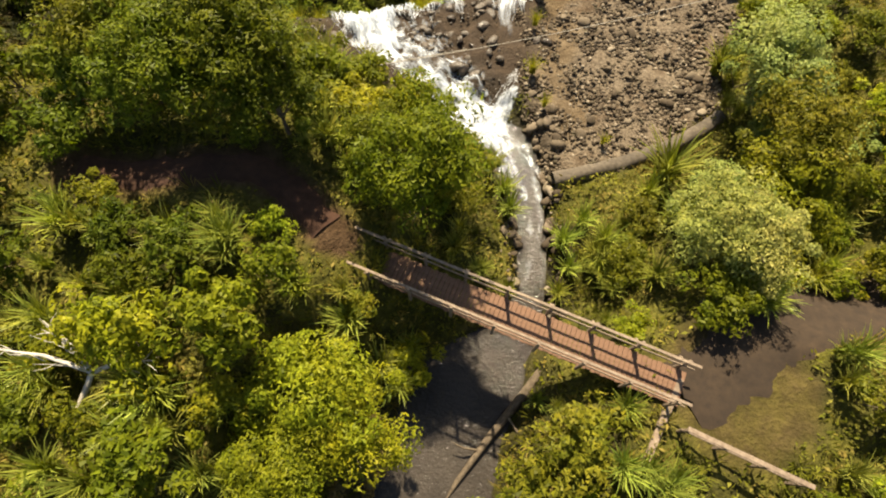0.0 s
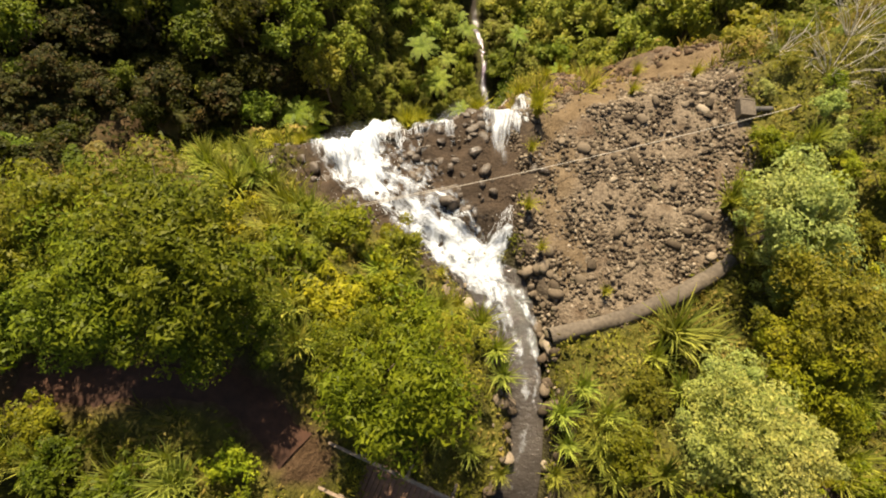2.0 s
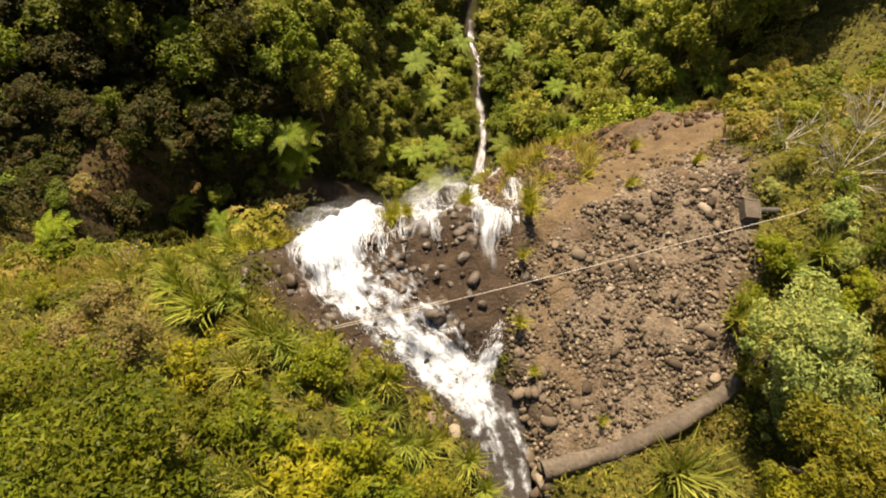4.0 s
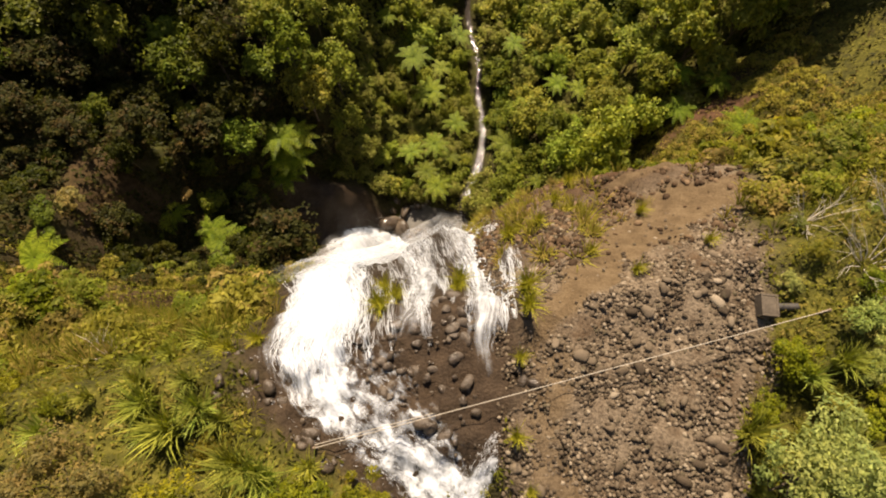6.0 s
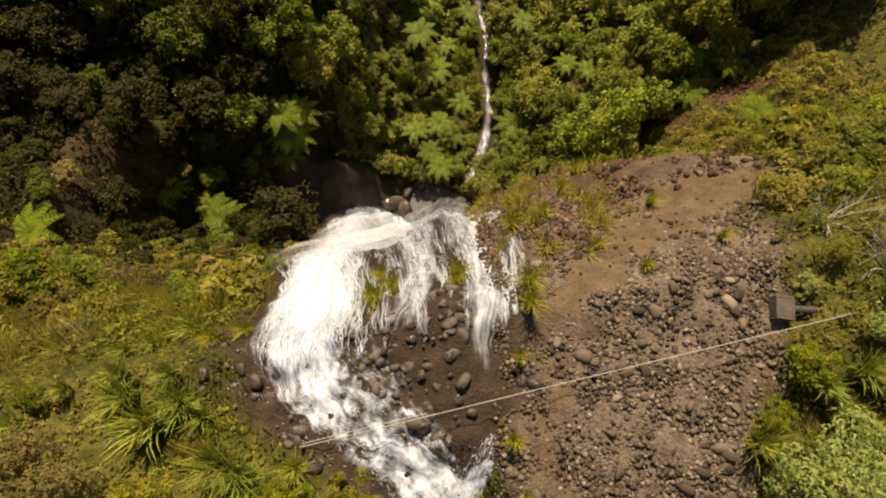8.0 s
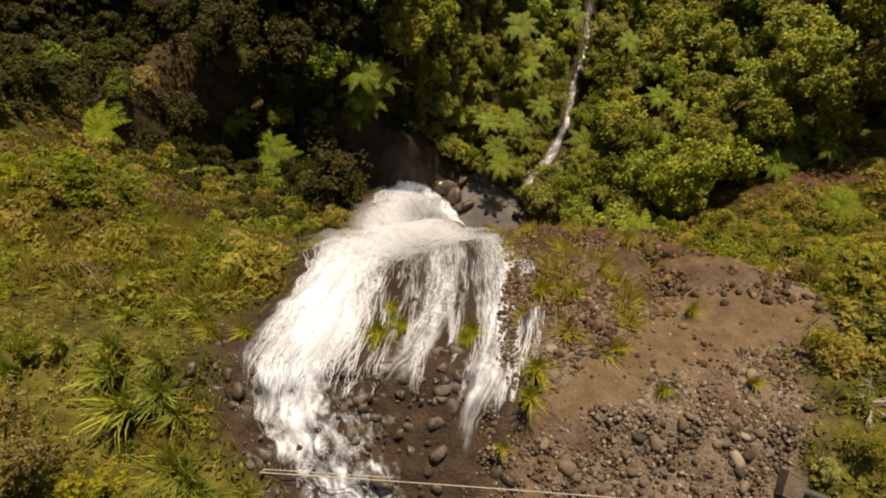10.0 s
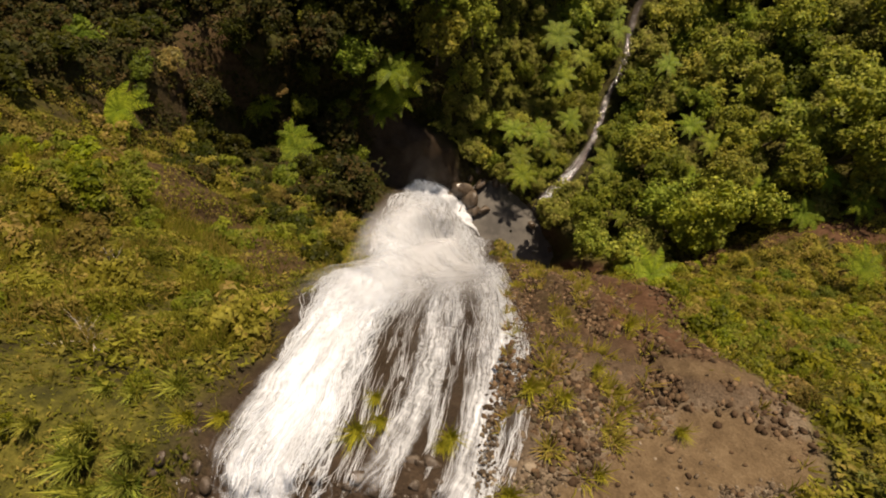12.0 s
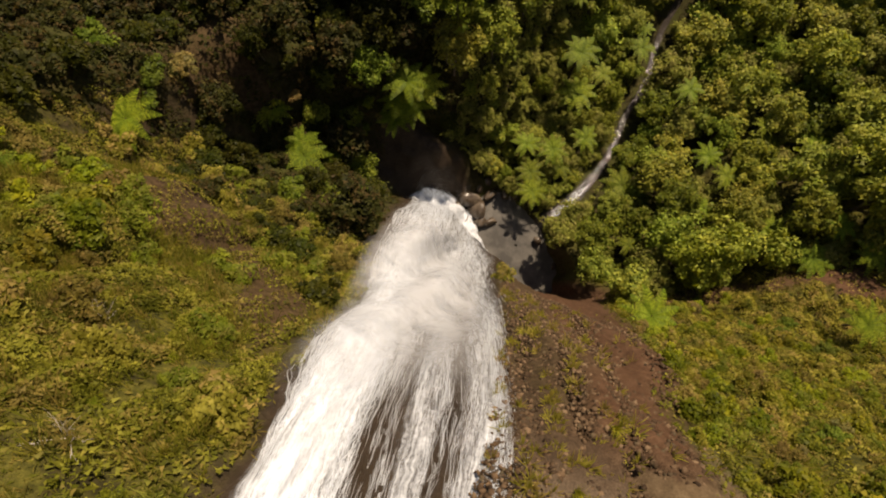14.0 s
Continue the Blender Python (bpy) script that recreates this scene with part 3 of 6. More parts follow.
def clay_band(x, y):
    """Bare brown clay: a washed band across the stones, a strip beside the stream, a pale ledge lower down."""
    at = np.interp(x, [4.5, 6, 8, 10.5, 13.5, 17], [19.2, 20.4, 22.3, 24.6, 26.3, 27.2]) + 0.5 * wobble(x, y, 3.0, 43)
    wide = np.interp(x, [5, 8, 11, 14, 17], [0.7, 1.1, 1.6, 1.5, 0.8])
    band = ramp(1.15, 0.7, np.abs(y - at) / wide) * ramp(4.2, 5.2, x) * ramp(17.5, 15.5, x)
    strip = 0.5 * ramp(1.2, 0.5, np.abs(x - 5.3 - 0.4 * wobble(x, y, 4.0, 44)) / 0.9) * ramp(11.5, 13.5, y) * ramp(20.0, 18.0, y)
    ledge = ramp(1.2, 0.7, np.abs(y - 29.6 - 0.35 * (x - 13.0)) / 0.5) * ramp(10.2, 11.5, x + 0.4 * wobble(x, y, 1.5, 45)) * ramp(17.5, 15.5, x)
    return np.maximum.reduce([band, strip, ledge])


PATH_PTS = [(-11.6, 8.1), (-9.8, 8.0), (-7.6, 8.1), (-5.8, 8.1), (-4.7, 7.4), (-4.0, 6.6), (-3.4, 6.1)]


def path_dist(x, y):
    best = np.full(np.broadcast(x, y).shape, 99.0)
    for (ax, ay), (bx, by) in zip(PATH_PTS, PATH_PTS[1:]):
        k = np.clip(((x - ax) * (bx - ax) + (y - ay) * (by - ay)) / ((bx - ax) ** 2 + (by - ay) ** 2), 0, 1)
        best = np.minimum(best, np.hypot(x - ax - k * (bx - ax), y - ay - k * (by - ay)))
    return best


EAST_PTS = [(7.4, 1.3), (8.6, 1.9), (10.0, 2.8), (12.2, 3.9), (16, 4.6)]


def path_dist_east(x, y):
    return np.abs((y - np.interp(x, [p[0] for p in EAST_PTS], [p[1] for p in EAST_PTS]))) + 3.0 * np.maximum(0, 7.0 - x) + 3.0 * np.maximum(0, x - 17)


def landing(x, y):
    """The trodden place at the east end of the bridge."""
    return ramp(1.25, 0.85, np.hypot((x - 9.2) / 2.4, (y - 1.6) / 2.3) + 0.1 * wobble(x, y, 2.0, 23))


def gully_line(x, y):
    """Metres past the foot of the eastern grass slope."""
    return y - (55.0 + 0.8 * (x - 30.0))


def red_slip(x, y):
    """A fresh slip of red earth below the forest."""
    return ramp(1.2, 0.7, np.hypot((x - 51.5) / 4.2, (y - 69.5) / 3.6) + 0.3 * wobble(x, y, 4.0, 26))


def slips(x, y):
    """Where the earth of the steep sides shows."""
    a = ramp(1.25, 0.75, np.hypot((x + 46) / 5.0, (y - 48.0) / 6.5) + 0.3 * wobble(x, y, 5.0, 28))
    b = red_slip(x, y)
    c = ramp(1.3, 0.6, np.abs(y - np.interp(x, [-38, -32, -22, -13], [31.5, 28.2, 27.0, 25.0]) + 0.7 * wobble(x, y, 6.0, 29)) / 1.5) * ramp(-40, -35, x) * ramp(-9, -13, x)
    d = ramp(1.2, 0.6, np.abs(gully_line(x, y) + 1.0 + 1.2 * wobble(x, y, 5.0, 27)) / 1.4) * ramp(22, 27, x) * ramp(62, 54, x)
    return np.maximum.reduce([a * 0.75, b, c * 0.85, d * 0.85])


def hollow(x, y):
    """Wet rock round the foot of the fall, darkened further to paint its shade."""
    return ramp(1.2, 0.85, np.hypot((x + 19) / 9.5, (y - 55) / 7.0) + 0.12 * wobble(x, y, 6.0, 19)) * ramp(-52, -64, land(x, y))


def river_x(y):
    return np.interp(y, [57, 60.5, 66, 71, 77, 83, 93, 101, 115, 150], [4.4, 6.2, 9.0, 10.2, 11.5, 11.7, 10.6, 11.5, 8.4, 10])


def green_here(x, y):
    """How readily things grow, 0 to 1."""
    wet = ramp(1.35, 1.0, np.abs(x - stream_x(y)) / stream_half(y)) * ramp(17, 13, y)
    bare = np.maximum.reduce([stony(x, y), falls(x, y), right_cliff(x, y), landing(x, y), wet, ramp(1.0, 0.6, path_dist(x, y)), ramp(1.2, 0.8, path_dist_east(x, y)), slips(x, y) * 0.95])
    pool = ramp(1.25, 1.05, pool_r(x, y)) * ramp(-70, -80, land(x, y))
    foot = ramp(1.2, 0.9, np.hypot((x + 14.5) / 10.5, (y - 55.5) / 8.0)) * ramp(-60, -70, land(x, y))
    rocks = ramp(1.2, 0.95, np.hypot((x + 6.0) / 6.0, (y - 58.0) / 4.5)) * ramp(-76, -84, land(x, y))
    bare = np.maximum.reduce([bare, foot, rocks, hollow(x, y)])
    river = ramp(3.0, 1.9, np.abs(x - river_x(y))) * ramp(58, 62, y) * ramp(-75, -84, land(x, y))
    return np.clip(1 - np.maximum.reduce([bare, pool, river]), 0, 1)


def surface(x, y):
    """The ground with its crags, ledges and hummocks."""
    z = land(x, y)
    s = past(x, y)
    crag = np.clip(np.maximum(falls(x, y) * ramp(-1, 3, s), right_cliff(x, y)), 0, 1)
    z = z + crag * (0.75 * wobble(x, y + 0.3 * z, 2.6, 31) + 0.4 * wobble(x * 1.3, z * 0.8, 1.5, 33)) + right_cliff(x, y) * (0.2 * wobble(x, y, 1.0, 38) + 0.25 * wobble(x, y + 0.5 * x, 3.4, 39)) + hollow(x, y) * 0.7 * wobble(x, y, 3.5, 40)
    shelf = falls(x, y) * ramp(1, -1.5, s)
    z = z + shelf * (0.18 * wobble(x + 0.4 * y, y, 1.5, 34) + 0.10 * wobble(x, y, 0.8, 36))
    return z + 0.06 * wobble(x, y, 1.1, 35) + 0.10 * stony(x, y) * wobble(x, y, 1.7, 37)


# ---------------------------------------------------------------- the ground
def lines(*runs):
    """Grid lines: (from, to, step at from, step at to) run after run."""
    out = [runs[0][0]]
    for a, b, s0, s1 in runs:
        v = a
        while v < b - 1e-6:
            k = (v - a) / (b - a)
            v = min(b, v + s0 + (s1 - s0) * k)
            out.append(v)
    return np.array(out)


GX = lines((-900, -120, 90, 12), (-120, -45, 10, 1.6), (-45, -13, 1.6, 0.45), (-13, 19, 0.33, 0.33), (19, 60, 0.5, 1.8), (60, 140, 2, 14), (140, 900, 15, 90))
GY = lines((-600, -40, 90, 10), (-40, -6, 10, 0.6), (-6, 34, 0.33, 0.33), (34, 60, 0.4, 0.6), (60, 125, 0.8, 2.5), (125, 240, 3, 16), (240, 1200, 18, 120))
gx, gy = np.meshgrid(GX, GY)
gz = surface(gx, gy)
sx, sy = slope(gx, gy)
steep = np.hypot(sx, sy)
nx, ny = len(GX), len(GY)
ii, jj = np.meshgrid(np.arange(ny - 1), np.arange(nx - 1), indexing="ij")
q = (ii * nx + jj).reshape(-1)
ground_faces = np.stack([q, q + 1, q + nx + 1, q + nx], 1)
rocky = np.clip(np.maximum.reduce([falls(gx, gy), hollow(gx, gy), right_cliff(gx, gy) * 0.7, 0.75 * ramp(2.6, 4.2, steep) * ramp(-25, -40, gz) * ramp(15, 9, gx)]), 0, 1)
bare = np.clip(np.maximum.reduce([0.55 * landing(gx, gy), slips(gx, gy), right_cliff(gx, gy) * 0.6, ramp(1.0, 0.6, path_dist(gx, gy))]), 0, 1)
# full wetness in the hollow also puts its shade into the colour
wet = np.clip(np.maximum(np.maximum(falls(gx, gy) * (0.55 + 0.45 * ramp(-1, 3, past(gx, gy))), hollow(gx, gy)), ramp(2.0, 1.1, np.abs(gx - stream_x(gy)) / stream_half(gy)) * ramp(20, 14, gy)), 0, 1)
ground = new("ground", mesh_of("ground", np.stack([gx, gy, gz], -1).reshape(-1, 3), ground_faces, GROUND, True,
                               attrs={"stony": stony(gx, gy).ravel(), "rocky": rocky.ravel(), "clay": clay_band(gx, gy).ravel(), "rust": np.maximum.reduce([right_cliff(gx, gy) * ramp(7, 10, gx + 0.8 * wobble(gx, gy, 4.0, 25)) * ramp(7, 10, past(gx, gy)), red_slip(gx, gy), 0.6 * slips(gx, gy) * ramp(0, 10, gx)]).ravel(), "bare": bare.ravel(), "wet": wet.ravel(), "lush": (np.where(gx < 0, ramp(34, 27, gy) * ramp(-68, -50, gz), ramp(-88, -78, gz))).ravel()}))
tagged(ground, "brown earth, wet rock and scree of a gorge", "ground", kind="structure")


def path_strip(name, pts, half, material):
    """A trodden path with a slightly hollow middle and a ragged edge."""
    p = np.array(pts, float)
    d = np.concatenate([[0], np.cumsum(np.hypot(np.diff(p[:, 0]), np.diff(p[:, 1])))])
    k = np.arange(0, d[-1], 0.3)
    x, y = np.interp(k, d, p[:, 0]), np.interp(k, d, p[:, 1])
    tx, ty = np.gradient(x), np.gradient(y)
    ln = np.hypot(tx, ty)
    u = np.linspace(-1, 1, 9)
    w = half * (1 + 0.18 * wobble(k, 0 * k, 2.3, 81))
    px, py = x[:, None] + u[None] * (w * ty / ln)[:, None], y[:, None] - u[None] * (w * tx / ln)[:, None]
    pz = surface(px, py) + 0.07 - 0.10 * np.abs(u[None]) ** 3
    n = len(k)
    i, j = np.meshgrid(np.arange(n - 1), np.arange(8), indexing="ij")
    b = (i * 9 + j).reshape(-1)
    return mesh_of(name, np.stack([px, py, pz], -1).reshape(-1, 3), np.stack([b, b + 1, b + 10, b + 9], 1), material, True)


east_path = new("path", path_strip("path", EAST_PTS, 1.35, EARTH))
tagged(east_path, "brown trodden earth at the end of the bridge", "path", kind="structure")
path = new("path", path_strip("path", PATH_PTS, 0.62, PATH))
tagged(path, "dark red-brown trodden earth path through the bushes", "path", kind="structure")


# ---------------------------------------------------------------- water
def ribbon(name, pts, material, lift=0.06, cols=9, step=0.5, follow=True, bulge=0.0, wild=0.0, seed=1, full=(0.75,)):
    """full: how white it is, from its start to its end. A band of water along (x, y, width) points, laid on the ground; u across in metres, v along in metres."""
    p = np.array(pts, float)
    d = np.concatenate([[0], np.cumsum(np.hypot(np.diff(p[:, 0]), np.diff(p[:, 1])))])
    n = max(4, int(d[-1] / step))
    k = np.linspace(0, d[-1], n)
    x, y, w = (np.interp(k, d, p[:, i]) for i in range(3))
    for _ in range(6):
        x[1:-1], y[1:-1], w[1:-1] = ((a[:-2] + 2 * a[1:-1] + a[2:]) / 4 for a in (x, y, w))
    tx, ty = np.gradient(x), np.gradient(y)
    ln = np.hypot(tx, ty) + 1e-9
    u = np.linspace(-0.5, 0.5, cols)
    wig = wild * wobble(k, k * 0 + seed, 3.0, 50 + seed)
    px = x[:, None] + (u[None] * w[:, None]) * (ty / ln)[:, None] + (wig * w)[:, None] * (ty / ln)[:, None]
    py = y[:, None] - (u[None] * w[:, None]) * (tx / ln)[:, None]
    pz = np.where(py < 14, np.maximum(surface(px, py), -0.41 - 0.015 * np.maximum(0.0, py)), surface(px, py)) if follow else np.zeros_like(px)
    run = np.linspace(0, 1, n)[:, None]
    pz = pz + lift + bulge * np.sin(np.pi * run) * (1 - (2 * np.abs(u[None])) ** 2)
    along = np.concatenate([[0], np.cumsum(np.sqrt(np.diff(x) ** 2 + np.diff(y) ** 2 + np.diff(pz.mean(1)) ** 2))])
    uv = np.stack([u[None] * w[:, None] + 0 * px + seed * 7.3, along[:, None] + 0 * px], -1)
    dens = np.clip(1.0 - (2 * np.abs(u[None])) ** 2, 0, 1) * np.interp(run, np.linspace(0, 1, len(full)) if len(full) > 1 else [0.5], full) * np.minimum(1, np.minimum(run * 9 + 0.25, (1 - run) * 9 + 0.35))
    i, j = np.meshgrid(np.arange(n - 1), np.arange(cols - 1), indexing="ij")
    b = (i * cols + j).reshape(-1)
    f = np.stack([b, b + 1, b + cols + 1, b + cols], 1)
    return mesh_of(name, np.stack([px, py, pz], -1).reshape(-1, 3), f, material, True, uv.reshape(-1, 2), {"dens": dens.ravel()})


def blob(name, centre, rx, ry, z, material, seed, n=56, rough=0.14):
    """A flat sheet of still water with an uneven edge."""
    a = np.linspace(0, 2 * math.pi, n, endpoint=False)
    r = 1 + rough * (np.sin(2 * a + seed) + 0.6 * np.sin(5 * a + 2 * seed) + 0.4 * np.sin(9 * a + seed))
    rings = [np.stack([centre[0] + rx * r * np.cos(a) * k, centre[1] + ry * r * np.sin(a) * k, np.full(n, z)], 1) for k in (0.02, 0.35, 0.7, 1.0)]
    v = np.concatenate(rings)
    f = np.concatenate([np.stack([i * n + np.arange(n), i * n + (np.arange(n) + 1) % n, (i + 1) * n + (np.arange(n) + 1) % n, (i + 1) * n + np.arange(n)], 1) for i in range(3)])
    return mesh_of(name, v, f, material, True)


stream = new("stream", ribbon("stream", [(-3.0, -14, 5.6), (-1.2, -5, 5.2), (0.2, 0, 4.6), (1.3, 2.6, 4.0), (2.6, 4.2, 2.2), (3.4, 5.4, 1.3), (3.65, 7, 1.15), (3.65, 9, 1.25), (3.3, 11, 1.7), (2.9, 12.2, 2.6), (2.0, 13.4, 3.6), (0.8, 15.0, 4.2)], STREAM, 0.0, 15, 0.4, True))
for vert in stream.data.vertices:
    vert.co.z = -0.42 - 0.015 * max(0.0, vert.co.y)
tagged(stream, "grey shallow stream running over a stony bed", "stream", kind="structure")

plunge_pool = new("plunge_pool", blob("plunge_pool", (3.5, 53.5), 15.0, 12.5, -92.75, PLUNGE, 1.0, rough=0.02))
tagged(plunge_pool, "murky grey pool below the waterfall", "pool", kind="structure")
river = new("river", ribbon("river", [(5.6, 59.5, 3), (8.6, 65, 2.9), (10.2, 71, 2.2), (11.5, 77, 1.6), (11.7, 83, 1.4), (10.6, 91, 1.2), (11.5, 99, 1.2), (8.6, 113, 1.3), (10, 150, 2)], STREAM, 0.35, 9, 1.0))
tagged(river, "narrow river leaving the pool through forest", "river", kind="structure")

rapids_on_river = new("river_foam", ribbon("river_foam", [(6.4, 61.6, 2.0), (8.6, 65, 2.6), (10.2, 71, 2.0), (11.5, 77, 1.5), (11.7, 83, 1.1), (10.6, 91, 1.0), (11.5, 99, 1.0)], CHURN, 0.6, 9, 0.5, seed=15, full=(0.7, 0.5, 0.2, 0.3, 0.2, 0.2)))
tagged(rapids_on_river, "broken white water on the narrow river", "river foam", kind="structure")

waterfall = new("waterfall")
waterfall.location = (-4.2, 18.6, sit(-4.2, 18.6))
home = Matrix.Translation(waterfall.location).inverted()


def water_part(name, pts, material, label="", **kw):
    return part(name, ribbon(name, pts, material, **kw), waterfall, label, home)


water_part("rapid", [(3.2, 11.4, 0.5), (2.3, 12.9, 2.3), (0.9, 14.2, 2.7), (-0.9, 15.5, 2.3), (-2.3, 16.7, 2.6), (-3.2, 17.8, 3.2), (-3.7, 19.2, 3.9)], CHURN, "white rapid above the fall", lift=0.10, cols=17, step=0.2, seed=2, full=(0.35, 0.7, 0.75, 0.55, 0.55, 0.75, 1.1))
water_part("shelf_water", [(2.4, 13.4, 0.8), (1.0, 15.4, 2.4), (-0.6, 17.0, 3.2), (-2.2, 18.6, 3.4)], CHURN, "thin veins of water over the rock", lift=0.07, cols=15, step=0.2, seed=17, full=(0.55, 0.38, 0.3, 0.36))
water_part("side_rapid", [(3.3, 15.0, 0.4), (2.9, 14.4, 1.0), (2.4, 13.6, 1.6), (2.0, 12.9, 1.8)], CHURN, lift=0.12, step=0.15, seed=3, full=(0.45, 0.7, 0.75))
water_part("stream_riffle", [(3.9, 7.2, 0.3), (4.1, 9.2, 0.5), (3.9, 11.2, 0.7), (3.2, 12.6, 0.9)], CHURN, lift=0.10, step=0.15, seed=12, full=(0.2, 0.3, 0.45))
water_part("stream_riffle", [(2.6, 10.2, 0.3), (2.5, 11.2, 0.6), (2.1, 12.4, 1.0), (1.6, 13.4, 1.2)], CHURN, lift=0.10, step=0.15, seed=13, full=(0.25, 0.38, 0.5))
water_part("stream_riffle", [(2.8, 4.4, 0.7), (3.5, 6.4, 0.6), (3.65, 8, 0.6), (3.5, 10, 0.7), (2.8, 12, 1.2)], CHURN, lift=0.0, step=0.2, seed=16, full=(0.05, 0.22, 0.26, 0.3, 0.4))
water_part("chute", [(-2.6, 17.2, 2.4), (-3.5, 18.7, 3.8), (-3.9, 20.5, 4.3), (-4.7, 23, 4.8), (-6.4, 27, 5.6), (-8.6, 32, 7), (-10.8, 38, 8), (-12.5, 45, 9), (-13.3, 50, 9), (-13.3, 53.5, 8)], FOAM, "solid white chute of falling water", lift=0.3, cols=25, step=0.3, bulge=0.7, seed=4, full=(0.7, 1.2, 1.25, 1.1, 0.85, 0.66, 0.52, 0.46, 0.6, 0.75))
water_part("cascade", [(3.05, 17.7, 0.4), (2.9, 19.2, 1.4), (3.3, 21.2, 2.2), (3.4, 24, 2.5), (2.4, 30, 4.0), (-0.5, 38, 6.0), (-4, 47, 7), (-6, 52, 6)], FOAM, "thin white cascade over dark rock", lift=0.2, cols=15, step=0.25, seed=5, full=(0.5, 0.55, 0.42, 0.36, 0.40, 0.42, 0.45))
water_part("cascade", [(-0.6, 18.9, 0.4), (0.3, 20.4, 1.6), (0.5, 23, 2.2), (-0.8, 28, 3.0), (-3.6, 36, 6.0), (-8, 46, 7)], FOAM, "thin white cascade over dark rock", lift=0.2, cols=15, step=0.25, seed=6, full=(0.42, 0.48, 0.36, 0.34, 0.4, 0.35))


# the falling water itself: thousands of streaks along the lines of flow
def flow_left(s):
    return np.interp(s, [-2, 1.5, 4, 8, 14, 22, 37], [-4.3, -5.4, -6.8, -9.0, -11.4, -15.2, -20.0])


def flow_right(s):
    return np.interp(s, [-2, 4, 8.5, 14, 28, 37], [4.7, 5.0, 4.5, 2.7, -1.8, -6.0])


def flow_point(c, s, lift):
    """A place in the fall: c across from its left (0) to its right (1), s metres past the brink."""
    x = flow_left(s) + (flow_right(s) - flow_left(s)) * c
    y = brink(x) + s
    return np.stack([x, y, surface(x, y) + lift], -1)


def streaks(name, c, s, ln, width, lift, q, wander=0.004, segs=4):
    """Narrow tapering ribbons that follow the flow."""
    n = len(c)
    k = np.linspace(0, 1, segs + 1)
    cc = c[:, None] + np.cumsum(q.normal(0, wander, (n, segs + 1)), 1)
    p = flow_point(cc, s[:, None] + ln[:, None] * k[None], lift[:, None] * (1 + 0 * k[None]))
    side = np.stack([q.uniform(0.6, 1.0, n), q.normal(0, 0.3, n), q.normal(0, 0.25, n)], 1)[:, None, :]
    w = (width[:, None] * np.sin(np.pi * (0.08 + 0.86 * k[None])))[:, :, None] * side
    v = np.stack([p - w, p + w], 2).reshape(-1, 3)
    i, j = np.meshgrid(np.arange(n), np.arange(segs), indexing="ij")
    b = ((i * (segs + 1) + j) * 2).reshape(-1)
    return mesh_of(name, v, np.stack([b, b + 1, b + 3, b + 2], 1), STREAK)


q = np.random.RandomState(3)
n = 7500
c0 = q.beta(1.3, 1.3, n)
s0 = 35 * q.rand(n) ** 1.25 - 0.6 + 0.9 * wobble(c0 * 9, 0 * c0, 1.6, 93) + 0.3 * q.normal(0, 1, n)
s0 = np.clip(s0, -2.0, 35.5)
tagged(part("falling_water", streaks("falling_water", c0 * np.interp(s0, [0, 5, 9, 16, 34], [0.36, 0.38, 0.5, 0.78, 0.92]), s0, np.minimum(q.uniform(0.25, 1.3, n) * (1 + 0.06 * np.maximum(0, s0)), 36.5 - s0), q.uniform(0.008, 0.030, n) * (1 + 0.03 * np.maximum(0, s0)), 0.25 + 0.3 * q.rand(n) + 0.7 * q.rand(n) * ramp(2, 10, s0), q, 0.007), waterfall, "white streaks of the main fall", home), kind="stuff")
LINES = [0.395, 0.43, 0.465, 0.50, 0.565, 0.60, 0.665, 0.70, 0.76, 0.80, 0.865, 0.90, 0.93, 0.965, 0.99]
WEIGHT = [1.6, 1.2, 1.6, 2, 3, 2, 4, 2, 2, 2, 3, 5, 5, 3, 1.5]
c_all, s_all = [], []
for at, weight in zip(LINES, WEIGHT):
    n = int(150 * weight)
    s0 = 28 * q.rand(n) ** 1.2 - 0.3 + 1.0 * math.sin(at * 40)
    c_all.append(at + 0.012 * np.sin(s0 * 0.9 + at * 50) + q.normal(0, 1, n) * (0.0035 + 0.0011 * np.maximum(0, s0) + 0.004 * np.maximum(0, s0 - 9)))
    s_all.append(s0)
c_all, s_all = np.concatenate(c_all), np.concatenate(s_all)
n = len(c_all)
tagged(part("water_thread", streaks("water_thread", c_all, s_all, q.uniform(0.25, 1.6, n), q.uniform(0.004, 0.013, n) * (1 + 0.06 * np.maximum(0, s_all)), 0.12 + 0.5 * q.rand(n) * ramp(3, 12, s_all), q), waterfall, "thin threads of water over dark rock", home), kind="stuff")


def droplets(name, c, s, lift, size, q):
    """Drops of spray."""
    p = flow_point(c, s, lift)
    v, f = leaf_tris(p, ball_dirs(len(p), q), size, q, 0.8, 0.0)
    return mesh_of(name, v, f, STREAK)


